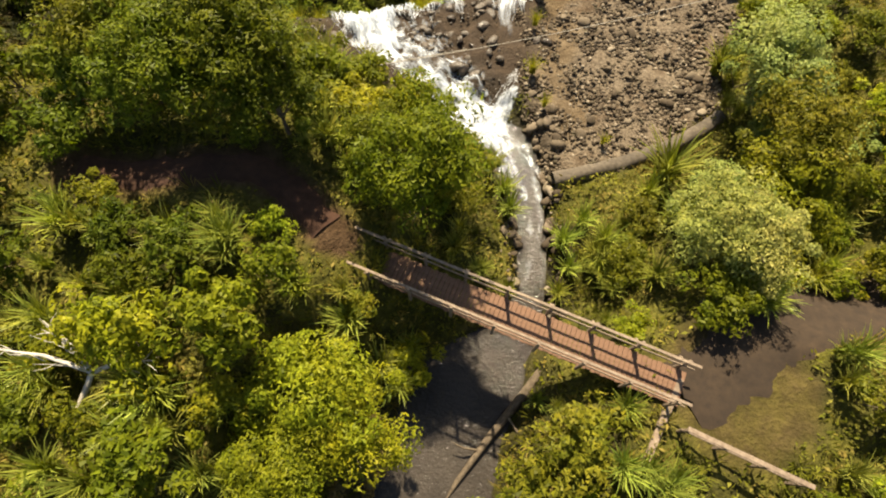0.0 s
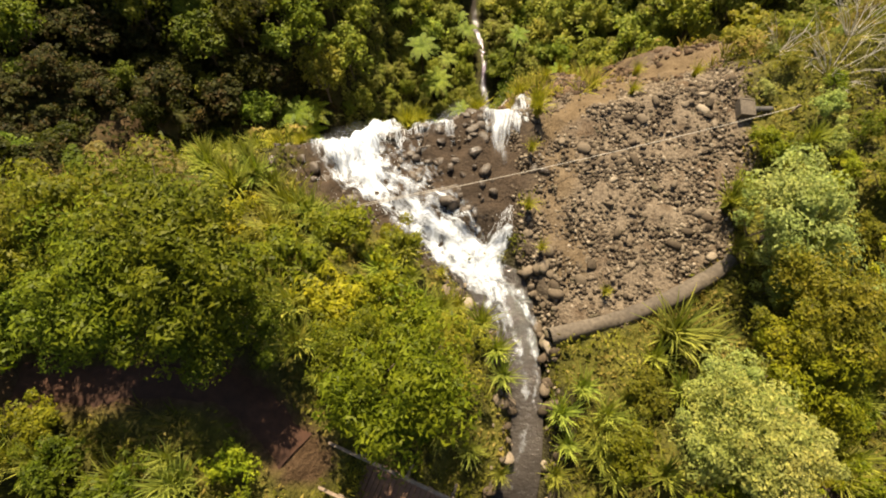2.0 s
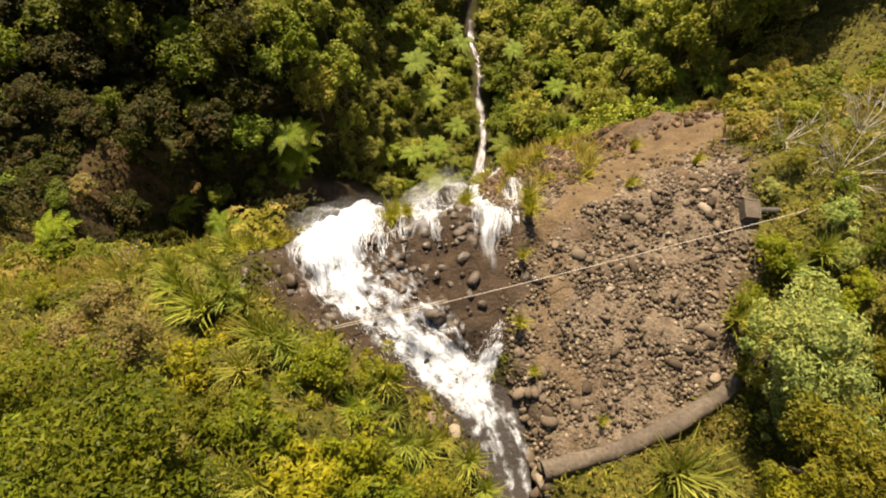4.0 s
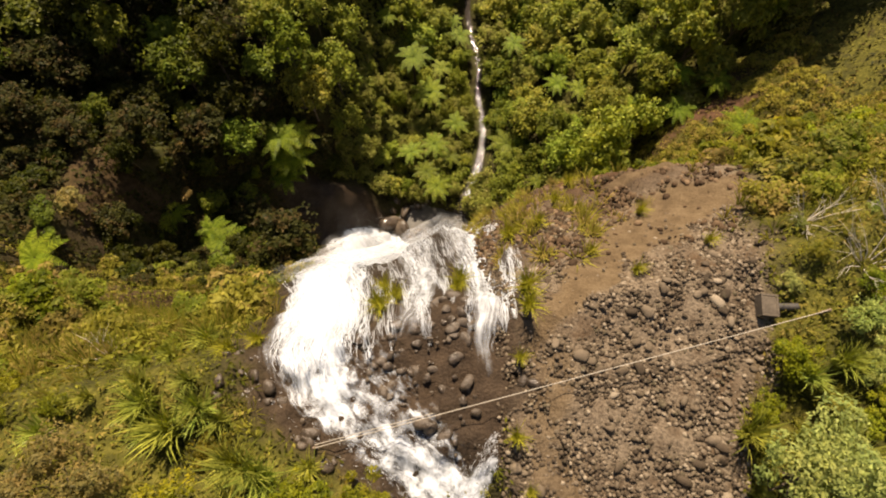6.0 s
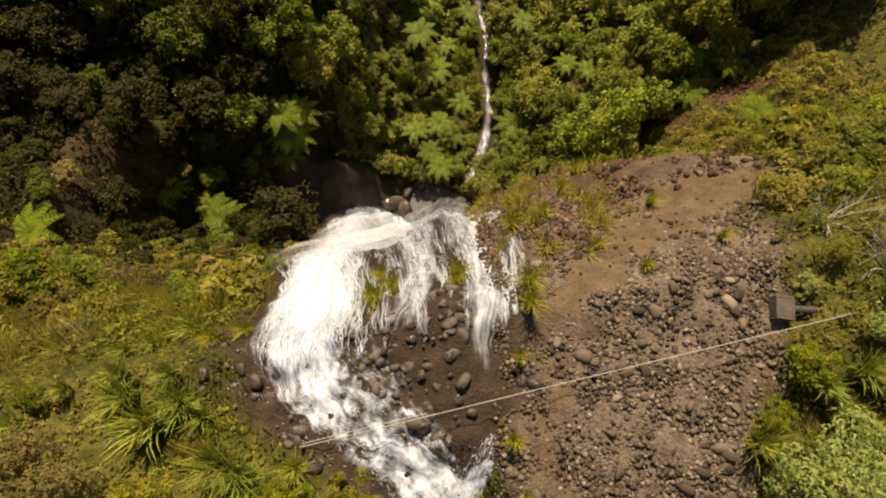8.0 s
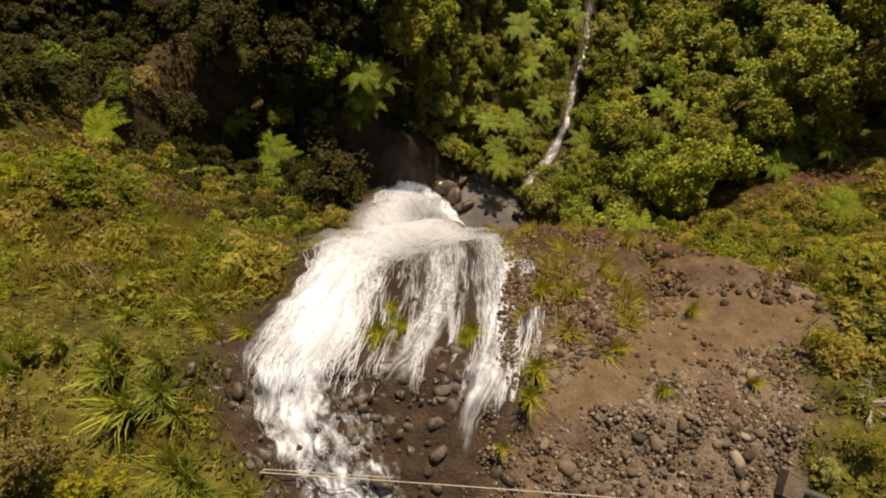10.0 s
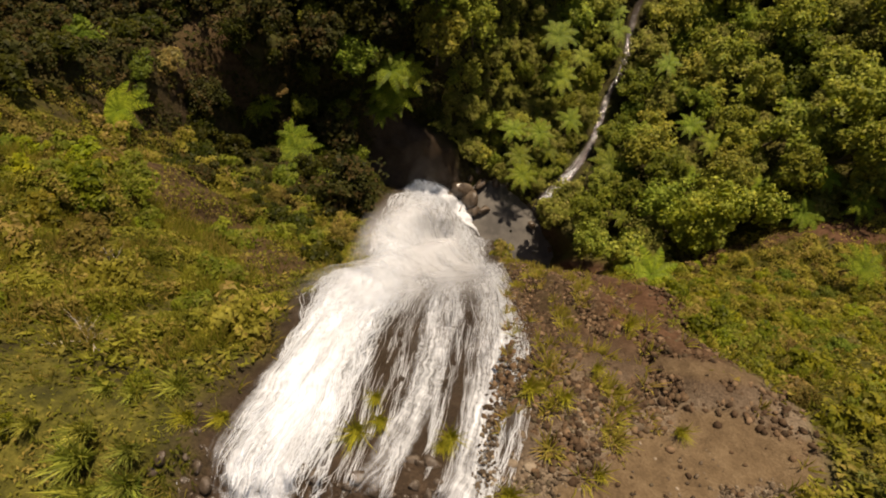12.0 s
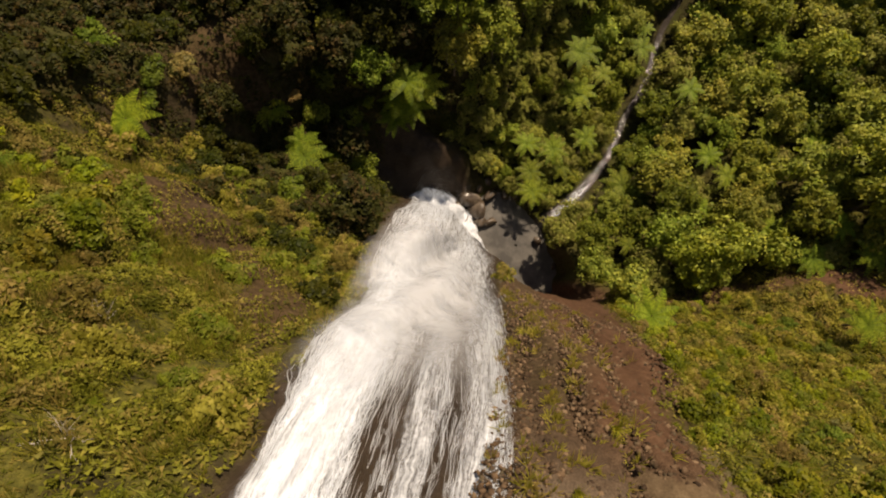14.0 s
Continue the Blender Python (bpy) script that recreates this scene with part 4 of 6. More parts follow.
n = 42000
s0 = q.normal(14, 5.5, n)
s0 = np.where((s0 > 6) & (s0 < 36), s0, q.uniform(9, 28, n))
tagged(part("spray", droplets("spray", q.beta(1.6, 1.6, n) * 1.06 - 0.03, s0, np.abs(q.normal(0, 1.1, n)) + 0.3, q.uniform(0.016, 0.046, n), q), waterfall, "cloud of fine white spray", home), kind="stuff")
n = 26000
tagged(part("foot_spray", droplets("foot_spray", q.beta(1.4, 1.4, n) * 0.8, q.normal(34.5, 2.4, n), np.abs(q.normal(0, 1.3, n)), q.uniform(0.03, 0.075, n), q), waterfall, "spray at the foot of the fall", home), kind="stuff")
for lift, bulge, seed, strong in ((1.4, 1.2, 9, 1.0), (3.0, 2.4, 19, 0.75)):
    water_part("veil", [(-2.0, 25.8, 12), (-3.2, 28, 14.5), (-5.0, 32, 16), (-8.0, 38, 15), (-11.6, 46, 13)], VEIL, "drifting spray in front of the fall", lift=lift, cols=25, step=0.5, bulge=bulge, seed=seed, full=(0.1 * strong, 1.0 * strong, 1.0 * strong, 0.7 * strong, 0.2 * strong))
water_part("splash", [(-20, 49, 2), (-17.5, 52, 4), (-13.5, 53.6, 5), (-8.5, 52.6, 4.2), (-4.6, 51.0, 3.0), (0.2, 48.8, 1.8)], CHURN, "white spray where the fall strikes the pool", lift=0.9, cols=17, step=0.4, bulge=0.3, seed=14, full=(0.7, 1.3, 1.4, 1.2, 0.8, 0.5))


# broken water on the shelf above the brink
def churn(name, pts, n, seed, high):
    r = np.random.RandomState(seed)
    p = np.array(pts, float)
    d = np.concatenate([[0], np.cumsum(np.hypot(np.diff(p[:, 0]), np.diff(p[:, 1])))])
    k = r.uniform(0, d[-1], n)
    x, y, w, dens = (np.interp(k, d, p[:, i]) for i in range(4))
    dx, dy = np.interp(k + 0.2, d, p[:, 0]) - np.interp(k - 0.2, d, p[:, 0]), np.interp(k + 0.2, d, p[:, 1]) - np.interp(k - 0.2, d, p[:, 1])
    ln = np.hypot(dx, dy) + 1e-6
    off = np.clip(r.normal(0, 0.24, n), -0.55, 0.55)
    ok = r.rand(n) < dens * (0.55 + 0.6 * wobble(k, off * 6, 1.2, seed))
    x, y, w, dx, dy, ln, off = (a[ok] for a in (x, y, w, dx, dy, ln, off))
    x, y = x + off * w * dy / ln, y - off * w * dx / ln
    m = len(x)
    a = np.arctan2(dy, dx) + r.normal(0, 0.5, m)
    half = r.uniform(0.02, 0.11, m)
    wid = r.uniform(0.003, 0.011, m)
    z = surface(x, y) + 0.10 + high * np.abs(r.normal(0, 1, m))
    c, s = np.cos(a), np.sin(a)
    e0 = np.stack([x - c * half, y - s * half, z - 0.03], 1)
    e1 = np.stack([x + c * half, y + s * half, z - 0.03], 1)
    s0 = np.stack([x - s * wid, y + c * wid, z], 1)
    s1 = np.stack([x + s * wid, y - c * wid, z], 1)
    v = np.stack([e0, s0, e1, s1], 1).reshape(-1, 3)
    return mesh_of(name, v, np.arange(m * 4).reshape(-1, 4), STREAK)


tagged(part("broken_water", churn("broken_water", [(3.1, 11.8, 0.6, 0.4), (2.3, 12.9, 1.8, 0.9), (0.9, 14.2, 2.4, 0.9), (-0.9, 15.5, 2.4, 0.7), (-2.3, 16.7, 3.0, 0.8), (-3.6, 18.0, 4.2, 0.9), (-4.2, 19.2, 4.8, 0.9)], 2800, 91, 0.04), waterfall, "broken white water of the rapid", home), kind="stuff")
tagged(part("side_water", churn("side_water", [(3.3, 15.7, 0.3, 0.6), (2.9, 14.9, 0.9, 0.9), (2.3, 13.2, 1.2, 0.8)], 800, 92, 0.04), waterfall, "", home), kind="stuff")
tagged(part("riffle_water", churn("riffle_water", [(3.9, 7.2, 0.3, 0.5), (4.1, 9.2, 0.5, 0.5), (3.9, 11.2, 0.7, 0.7), (3.2, 12.6, 0.9, 0.9)], 350, 93, 0.02), waterfall, "", home), kind="stuff")
tagged(waterfall, "high white waterfall plunging over a dark rock brink", "waterfall")


# ---------------------------------------------------------------- plants: one of each kind
def greens(kind, rng):
    base = {
        "dark": (0.096, 0.106, 0.012), "mid": (0.130, 0.138, 0.014), "yellow": (0.205, 0.208, 0.020),
        "olive": (0.155, 0.142, 0.021), "sage": (0.25, 0.262, 0.10), "dry": (0.220, 0.160, 0.075), "lime": (0.30, 0.32, 0.03),
        # gloom: leaf colour darkened to stand for shade on the west wall
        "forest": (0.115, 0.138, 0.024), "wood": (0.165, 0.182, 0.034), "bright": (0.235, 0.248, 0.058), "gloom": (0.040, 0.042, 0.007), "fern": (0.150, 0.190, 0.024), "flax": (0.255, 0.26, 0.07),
    }[kind]
    k = rng.uniform(0.8, 1.25)
    return tuple(v * k * rng.uniform(0.92, 1.08) for v in base)


SHRUBS = [plant("shrub", 101 + i, 1.25, (1.9, 2.4, 3.0)[i], (26, 30, 34)[i], 1750, 0.18, 0.045, 0.12, 0.40, 0.3) for i in range(3)]
TALLS = [plant("tall_shrub", 121 + i, 1.9, (4.6, 5.6)[i], 60, 9000, 0.15, 0.09, 0.18, 0.36, 0.35) for i in range(2)]
SLOPE_SHRUBS = [plant("slope_shrub", 141 + i, 1.6, 2.0, 20, 1100, 0.34, 0.05, 0.1, 0.5, 0.3, limbs=5) for i in range(3)]
MOUNDS = [plant("slope_bush", 151 + i, (1.3, 1.5)[i], (1.3, 1.7)[i], 18, 1250, 0.22, 0.03, 0.06, 0.45, 0.25, limbs=4) for i in range(2)]
TREES = [plant("forest_tree", 161 + i, (3.4, 2.8, 3.8, 3.0)[i], (9.5, 8.0, 11.0, 7.0)[i], (60, 52, 72, 48)[i], 2000, 0.48, 0.17, 0.35, 0.6, 0.45, limbs=8) for i in range(4)]


def frond_mesh(seed, length):
    """A fern frond along +x: a midrib with pairs of leaflets, arching down."""
    rng = np.random.RandomState(seed)
    n = 20
    k = np.linspace(0.06, 1.0, n)
    x = length * k
    z = length * (0.42 * k - 0.62 * k ** 2.2)
    w = length * 0.19 * np.sin(np.pi * (0.12 + 0.88 * k) ** 0.8) ** 0.8 + 0.02
    vs, fs = [], []
    for s in (-1, 1):
        for i in range(n):
            c = np.array([x[i], 0, z[i]])
            tip = c + np.array([w[i] * 0.35, s * w[i], -0.12 * w[i] + rng.normal(0, 0.01)])
            h = length / n * 0.48
            b = len(vs)
            vs += [c + [-h, 0, 0], c + [h, 0, 0.0], tip + [h * 0.6, 0, 0], tip - [h * 0.4, 0, 0]]
            fs.append([b, b + 1, b + 2, b + 3])
    tv, tf = tube_arrays([[((0, 0, -0.05), 0.03 * length / 2)] + [((x[i], 0, z[i] + 0.01), 0.022 * length / 2 * (1.1 - k[i])) for i in range(0, n, 4)]], 3)
    b = len(vs)
    return mesh_of("frond", np.concatenate([np.array(vs), tv]), np.concatenate([np.array(fs), tf + b]), FROND)


def tree_fern(name, seed, height, length, count):
    """A tree fern: a dark trunk and a star of fronds."""
    rng = np.random.RandomState(seed)
    tv, tf = tube_arrays([[((0, 0, -3.5), 0.16), ((0.05, 0, height * 0.5), 0.13), ((0, 0, height), 0.15), ((0, 0, height + 0.15), 0.05)]], 7)
    pieces = [("trunk", mesh_of("trunk", tv, tf, FERN_TRUNK, True), Matrix.Identity(4))]
    me = frond_mesh(seed, length)
    for i in range(count):
        a = 2 * math.pi * (i + rng.uniform(-0.25, 0.25)) / count
        m = Matrix.Translation((0, 0, height + 0.05)) @ Matrix.Rotation(a, 4, "Z") @ Matrix.Rotation(rng.uniform(-0.12, 0.12), 4, "Y") @ Matrix.Scale(rng.uniform(0.85, 1.1), 4)
        pieces.append(("frond", me, m))
    return Kit(name, height, pieces)


FERNS = [tree_fern("tree_fern", 181, 4.5, 3.4, 10), tree_fern("tree_fern", 182, 3.2, 2.8, 9)]
FLAX = [mesh_of("flax_bush", *blades(200 + i, 110, 1.9, 0.032, 0.85, 0.7), BLADE) for i in range(2)]
TUFTS = [mesh_of("grass_tuft", *blades(210 + i, 120, 0.62, 0.010, 0.8, 0.8, 3), BLADE) for i in range(2)]


def grow(kit, x, y, scale, colour, label, category, group, turn=0.0, sink=0.0, z=None, wide=None):
    m = Matrix.Translation((x, y, sit(x, y, sink) if z is None else z)) @ Matrix.Rotation(turn, 4, "Z") @ Matrix.Diagonal((wide or scale, wide or scale, scale, 1.0))
    return tagged(kit.plant(m, colour), label, category, group)


def clump(me, x, y, scale, colour, label, category, group, turn, sink=0.05):
    ob = new(me.name.split(".")[0], me)
    ob.matrix_basis = Matrix.Translation((x, y, sit(x, y, sink))) @ Matrix.Rotation(turn, 4, "Z") @ Matrix.Scale(scale, 4)
    ob.color = (*colour, 1.0)
    return tagged(ob, label, category, group)


WORDS = {"dark": "dark green", "mid": "green", "yellow": "yellow-green", "olive": "olive-brown", "sage": "grey-green", "dry": "dry brownish", "lime": "bright lime", "forest": "deep green", "wood": "fresh green", "bright": "light green", "gloom": "shade-darkened green"}


class Spread:
    """Places that keep their distance from one another."""

    def __init__(self):
        self.taken = np.zeros((0, 3))

    def free(self, x, y, r):
        t = self.taken
        if len(t) and np.any((t[:, 0] - x) ** 2 + (t[:, 1] - y) ** 2 < ((r + t[:, 2]) * 0.72) ** 2):
            return False
        self.taken = np.vstack([t, [x, y, r]])
        return True


def tries(n, x0, x1, y0, y1):
    """Random places with what is known of them: x, y, metres past the brink, growth, height."""
    x, y = rng.uniform(x0, x1, n), rng.uniform(y0, y1, n)
    g = green_here(x, y)
    g = np.where((x < 0) & (x > -25) & (y > 15), np.minimum(g, green_here(x + 2.0, y)), g)
    return zip(x, y, past(x, y), g, land(x, y))


def joined(kits, spots):
    """Crowns of many plants of several kinds, at (x, y, scale, turn), as one pair of arrays."""
    vs, fs, base = [], [], 0
    for i, (x, y, s, a) in enumerate(spots):
        me = kits[i % len(kits)].pieces[1][1]
        n = len(me.vertices)
        v = np.empty(n * 3, np.float32)
        me.vertices.foreach_get("co", v)
        v = v.reshape(-1, 3) * s
        c, k = math.cos(a), math.sin(a)
        v = np.stack([v[:, 0] * c - v[:, 1] * k + x, v[:, 0] * k + v[:, 1] * c + y, v[:, 2] + sit(x, y, 0.2)], 1)
        vs.append(v)
        fs.append(np.arange(n).reshape(-1, 3) + base)
        base += n
    return np.concatenate(vs), np.concatenate(fs)


rng = np.random.RandomState(7)
near = Spread()

# the marked plants of the terrace: x, y, height of the top, kind
MARKED = [(-0.8, 8.0, 8.6, "mid"), (-1.9, 8.8, 7.0, "mid"), (0.4, 9.2, 4.8, "olive"), (-3.0, 10.2, 6.2, "yellow"), (-1.6, 11.0, 5.6, "yellow"),
          (-5.9, 10.2, 10.6, "dark"), (-7.0, 11.4, 10.2, "dark"), (-8.0, 10.0, 10.2, "dark"), (-5.0, 9.4, 8.8, "dark"), (-9.6, 11.8, 9.4, "dark"), (-9.4, 14.2, 6.4, "dry"),
          (9.0, 6.6, 6.2, "sage"), (10.2, 6.0, 6.0, "sage"), (9.6, 7.4, 5.0, "sage"), (13.0, 10.4, 5.6, "olive"), (13.4, 14.2, 4.9, "sage"), (12.6, 8.6, 4.6, "yellow"),
          (-3.9, 1.3, 6.4, "yellow"), (-2.7, 0.6, 5.6, "yellow"), (-4.6, -0.6, 6.2, "yellow"), (-6.0, 2.9, 8.0, "mid"), (-8.4, 2.6, 8.0, "yellow"), (-5.0, 6.0, 6.2, "lime")]
for x, y, top, kind in MARKED:
    h = top - sit(x, y)
    proto = TALLS[rng.randint(2)] if h > 3.6 else SHRUBS[rng.randint(3)]
    s = h / proto.height
    if kind == "lime":
        s = 0.45
    near.free(x, y, 1.1)
    grow(proto, x, y, s, greens(kind, rng), "%s bush with small leaves on the stream bank" % WORDS[kind], "bush", "bushes on the terrace", rng.uniform(0, 6.28), 0.1, wide=min(s, 1.0 + 0.15 * rng.rand()))


def pick(options, weights):
    return options[rng.choice(len(options), p=np.array(weights) / sum(weights))]


# bushes of the terrace
for x, y, s, g, z in tries(4200, -27, 26, -9, 30):
    if s > ((12.0 if x < 0 else 8.0) if abs(x) > 8.5 else 1.5) or g < 0.75 or abs(x - 2.4) < 3.0 and 1.0 < y < 4.0:
        continue
    if -4.6 < x < 8.5 and abs((y - 3.9) + 0.432 * (x - 2.0)) < 1.5:
        continue
    if y < 8 and abs(x) > 17 or y < -5:
        continue
    if abs(y - 16.05 - 0.247 * x) < 1.1 and -4.5 < x < 16.2 or 2.5 < x < 5.2 and y > 10:
        continue
    if 4.4 < x < 12.6 and 8.3 < y < 13.6 or 5.6 < x < 10.8 and -2.0 < y < 1.6:
        continue
    if -3.2 < x - stream_x(y) < 2.0 and 3.5 < y < 13.5 or path_dist(x, y) < (1.9 if y < 8.0 and x > -8.0 else 1.1):
        continue
    r = rng.uniform(0.7, 1.4)
    edge = min(1.0, 0.45 + 0.1 * max(0.0, -s))
    if x > 4 and y > 8:
        r *= 0.85
    if not near.free(x, y, r * 1.05):
        continue
    if x < -2:
        kind = pick(["mid", "olive", "yellow", "dark", "dry"], [4, 3, 3, 2, 1] if y > 12 else [4, 1, 3, 4, 0.5])
    else:
        kind = pick(["mid", "olive", "yellow", "sage"], [3, 3, 4, 3])
    proto = SHRUBS[rng.randint(3)]
    beside = 0.5 if -4.6 < x < 8.5 and abs((y - 3.9) + 0.432 * (x - 2.0)) < 2.5 else 1.0
    grow(proto, x, y, r / 1.25 * edge * beside * rng.uniform(0.85, 1.2), greens(kind, rng), "%s bush with small leaves on the stream bank" % WORDS[kind], "bush", "bushes on the terrace", rng.uniform(0, 6.28), 0.1)

# low rounded bushes crowding the grassy slopes
mounds, low = Spread(), ([], [], [])
for x, y, s, g, z in tries(5000, -42, 48, 14, 50):
    if s < 2.0 or g < 0.7 or z < -48 or x < 0 and y > 36 or -8 < x < 8 or s > 22:
        continue
    r = rng.uniform(0.8, 1.9)
    r *= 0.8 if x > 10 else 1.25
    if mounds.free(x, y, r * 1.2):
        low[rng.choice(3, p=(0.42, 0.44, 0.14))].append((x, y, r / 1.15, rng.uniform(0, 6.28)))
    if sum(map(len, low)) >= 310:
        break
for spots, material, word in zip(low, (BUSH_GREEN, BUSH_OLIVE, BUSH_RUST), ("fresh green", "pale olive", "rusty brown")):
    tagged(new("slope_bushes", mesh_of("slope_bushes", *joined(MOUNDS, spots), material)), "low rounded %s bushes crowding the slopes" % word, "bushes", kind="stuff")

# shrubs on the steep sides
side = Spread()
FERN_SPOTS = [(-43.6, 33.3, -36.3), (-40.3, 46.4, -57.0), (-33.3, 43, -59.7), (-35.0, 44.6, -59.5), (-26.4, 62.3, -62), (-27.5, 60, -65.5), (-24.6, 60.6, -66), (-26.2, 57.6, -68), (-24.0, 63.4, -63.5), (18, 94.3, -78), (26.3, 67.5, -80), (45.4, 75.7, -63), (22.4, 46, -53), (-4.5, 93, -82), (14, 64, -87), (-5, 72, -86), (36, 70, -74), (30, 80, -74), (-4.2, 90.1, -77), (6.5, 103, -86), (-0.8, 85.4, -83), (19.7, 99.7, -86), (13.6, 61.5, -88), (3.4, 71.5, -87), (35.2, 112, -77), (35.4, 90.8, -76), (16, 73.4, -85), (20.6, 55, -79), (-42, 45.6, -56), (5, 79, -86)]
for x, y, top in FERN_SPOTS[:4]:
    side.free(x, y, 2.6)
    side.free(x + 1.6, y - 4.0, 3.0)
far_side, far_gloom, far_wood, dim_wood = [], [], [], []
count = 0
for x, y, s, g, z in tries(9000, -52, 56, 15, 58):
    if s < ((10.0 if x < 0 else 6.5) if -27 < x < 26 and abs(x) > 8.5 else 1.5) or g < 0.7 or z < -75:
        continue
    if x > 22 and s > 12 and rng.rand() < 0.6:
        continue
    r = rng.uniform(1.0, 2.3)
    if x > 14:
        r *= 0.75
    if not side.free(x, y, r):
        continue
    if count >= 290:
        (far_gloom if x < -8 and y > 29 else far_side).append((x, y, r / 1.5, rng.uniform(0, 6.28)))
        if len(far_side) + len(far_gloom) > 380:
            break
        continue
    deep = z < -30
    # west wall shrubs mostly take gloom, a colour darkened for shade
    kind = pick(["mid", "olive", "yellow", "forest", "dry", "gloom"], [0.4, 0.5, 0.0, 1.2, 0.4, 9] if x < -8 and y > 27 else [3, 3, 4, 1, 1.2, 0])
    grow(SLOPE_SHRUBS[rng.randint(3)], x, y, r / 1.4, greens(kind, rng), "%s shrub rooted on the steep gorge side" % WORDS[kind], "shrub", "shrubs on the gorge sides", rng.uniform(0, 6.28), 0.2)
    count += 1
for i in range(16):
    x, y = 34.5 + rng.normal(0, 2.6), 38.6 + rng.normal(0, 2.0)
    if side.free(x, y, 0.9):
        grow(SLOPE_SHRUBS[i % 3], x, y, rng.uniform(0.6, 0.95), greens("mid", rng), "green shrub rooted on the steep gorge side", "shrub", "shrubs on the gorge sides", rng.uniform(0, 6.28), 0.2)
# more west wall shrubs, for the mass coloured dark as shade
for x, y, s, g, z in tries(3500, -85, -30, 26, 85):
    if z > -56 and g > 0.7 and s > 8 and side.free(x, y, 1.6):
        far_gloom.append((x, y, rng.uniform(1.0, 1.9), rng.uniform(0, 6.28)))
    if len(far_gloom) > 210:
        break
if far_side:
    tagged(new("side_shrubbery", mesh_of("side_shrubbery", *joined(SLOPE_SHRUBS, far_side), SCRUB)), "mixed green and brown shrubs massed on the gorge sides", "shrubbery", kind="stuff")

# one darkened leaf colour stands in for the wall's shade
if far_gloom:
    tagged(new("wall_shrubbery", mesh_of("wall_shrubbery", *joined(SLOPE_SHRUBS, far_gloom), SHADED_SCRUB)), "shrubs massed on the gorge wall, coloured dark for its shade", "shrubbery", kind="stuff")

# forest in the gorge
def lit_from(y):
    """West of this x the tree colours are darker, painting the wall's shade."""
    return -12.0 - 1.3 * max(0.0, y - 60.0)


wood = Spread()
for x, y, top in FERN_SPOTS[:4]:
    wood.free(x + 1.6, y - 4.0, 3.2)
for i, (x, y, top) in enumerate(FERN_SPOTS):
    sc = 1.05 + 0.25 * rng.rand()
    wood.free(x, y, 2.0)
    kit = FERNS[i % 2]
    grow(kit, x, y, sc, greens("fern", rng), "tree fern with a star of pale green fronds", "tree fern", "tree ferns in the gorge", rng.uniform(0, 6.28), 0.0, top - kit.height * sc)
count = 0
for x, y, s, g, z in tries(400, -10, 60, 60, 118):
    if g > 0.8 and z < -60 and wood.free(x, y, 2.4):
        kit, sc = FERNS[count % 2], rng.uniform(0.8, 1.15)
        grow(kit, x, y, sc, greens("fern", rng), "tree fern with a star of pale green fronds", "tree fern", "tree ferns in the gorge", rng.uniform(0, 6.28), 0.0, z + rng.uniform(3.5, 6.5) - kit.height * sc + 1.5)
        count += 1
    if count >= 22:
        break
count = 0
for x, y, s, g, z in tries(13000, -80, 88, 36, 130):
    if z > -46 or g < 0.8 or s < 16 or x < -12 and rng.rand() < 0.25:
        continue
    if y > 110 and rng.rand() < 0.4:
        continue
    if x > 12 and (gully_line(x, y) < 2.5 if x > 26 else y < 51.0) and z > -87:
        continue
    r = rng.uniform(1.9, 3.0)
    if -20 < x < river_x(y) and 58 < y < 100 and z < -76:
        if rng.rand() < 0.5:
            continue
        r *= 0.55
    if not wood.free(x, y, r):
        continue
    if count >= 290:
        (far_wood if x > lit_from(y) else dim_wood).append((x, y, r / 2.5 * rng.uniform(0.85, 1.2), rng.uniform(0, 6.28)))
        if len(far_wood) + len(dim_wood) > 170:
            break
        continue
    # leaf colours step from light to dark westward, painting sun and shade
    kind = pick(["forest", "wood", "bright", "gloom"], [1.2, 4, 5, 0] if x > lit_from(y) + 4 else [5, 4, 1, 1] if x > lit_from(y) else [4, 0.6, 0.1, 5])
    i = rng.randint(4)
    scale = r / 2.5 * rng.uniform(0.85, 1.2) * (0.75 if x < -12 and y < 66 else 1.2 if x > 20 else 1.0)
    tall = scale * rng.uniform(0.8, 1.4) * (1.5 if x > 22 and gully_line(x, y) < 16 else 1.0)
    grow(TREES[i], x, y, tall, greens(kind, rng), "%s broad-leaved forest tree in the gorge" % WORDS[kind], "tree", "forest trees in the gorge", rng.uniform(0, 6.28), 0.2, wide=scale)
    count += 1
# same trees as far_wood, coloured darker in place of shade
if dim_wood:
    tagged(new("wall_wood", mesh_of("wall_wood", *joined(TREES, dim_wood), SHADED_SCRUB)), "trees on the west side of the gorge, coloured dark for shade", "forest", kind="stuff")
if far_wood:
    tagged(new("far_wood", mesh_of("far_wood", *joined(TREES, far_wood), WOODS)), "unbroken canopy of the forest filling the gorge", "forest", kind="stuff")

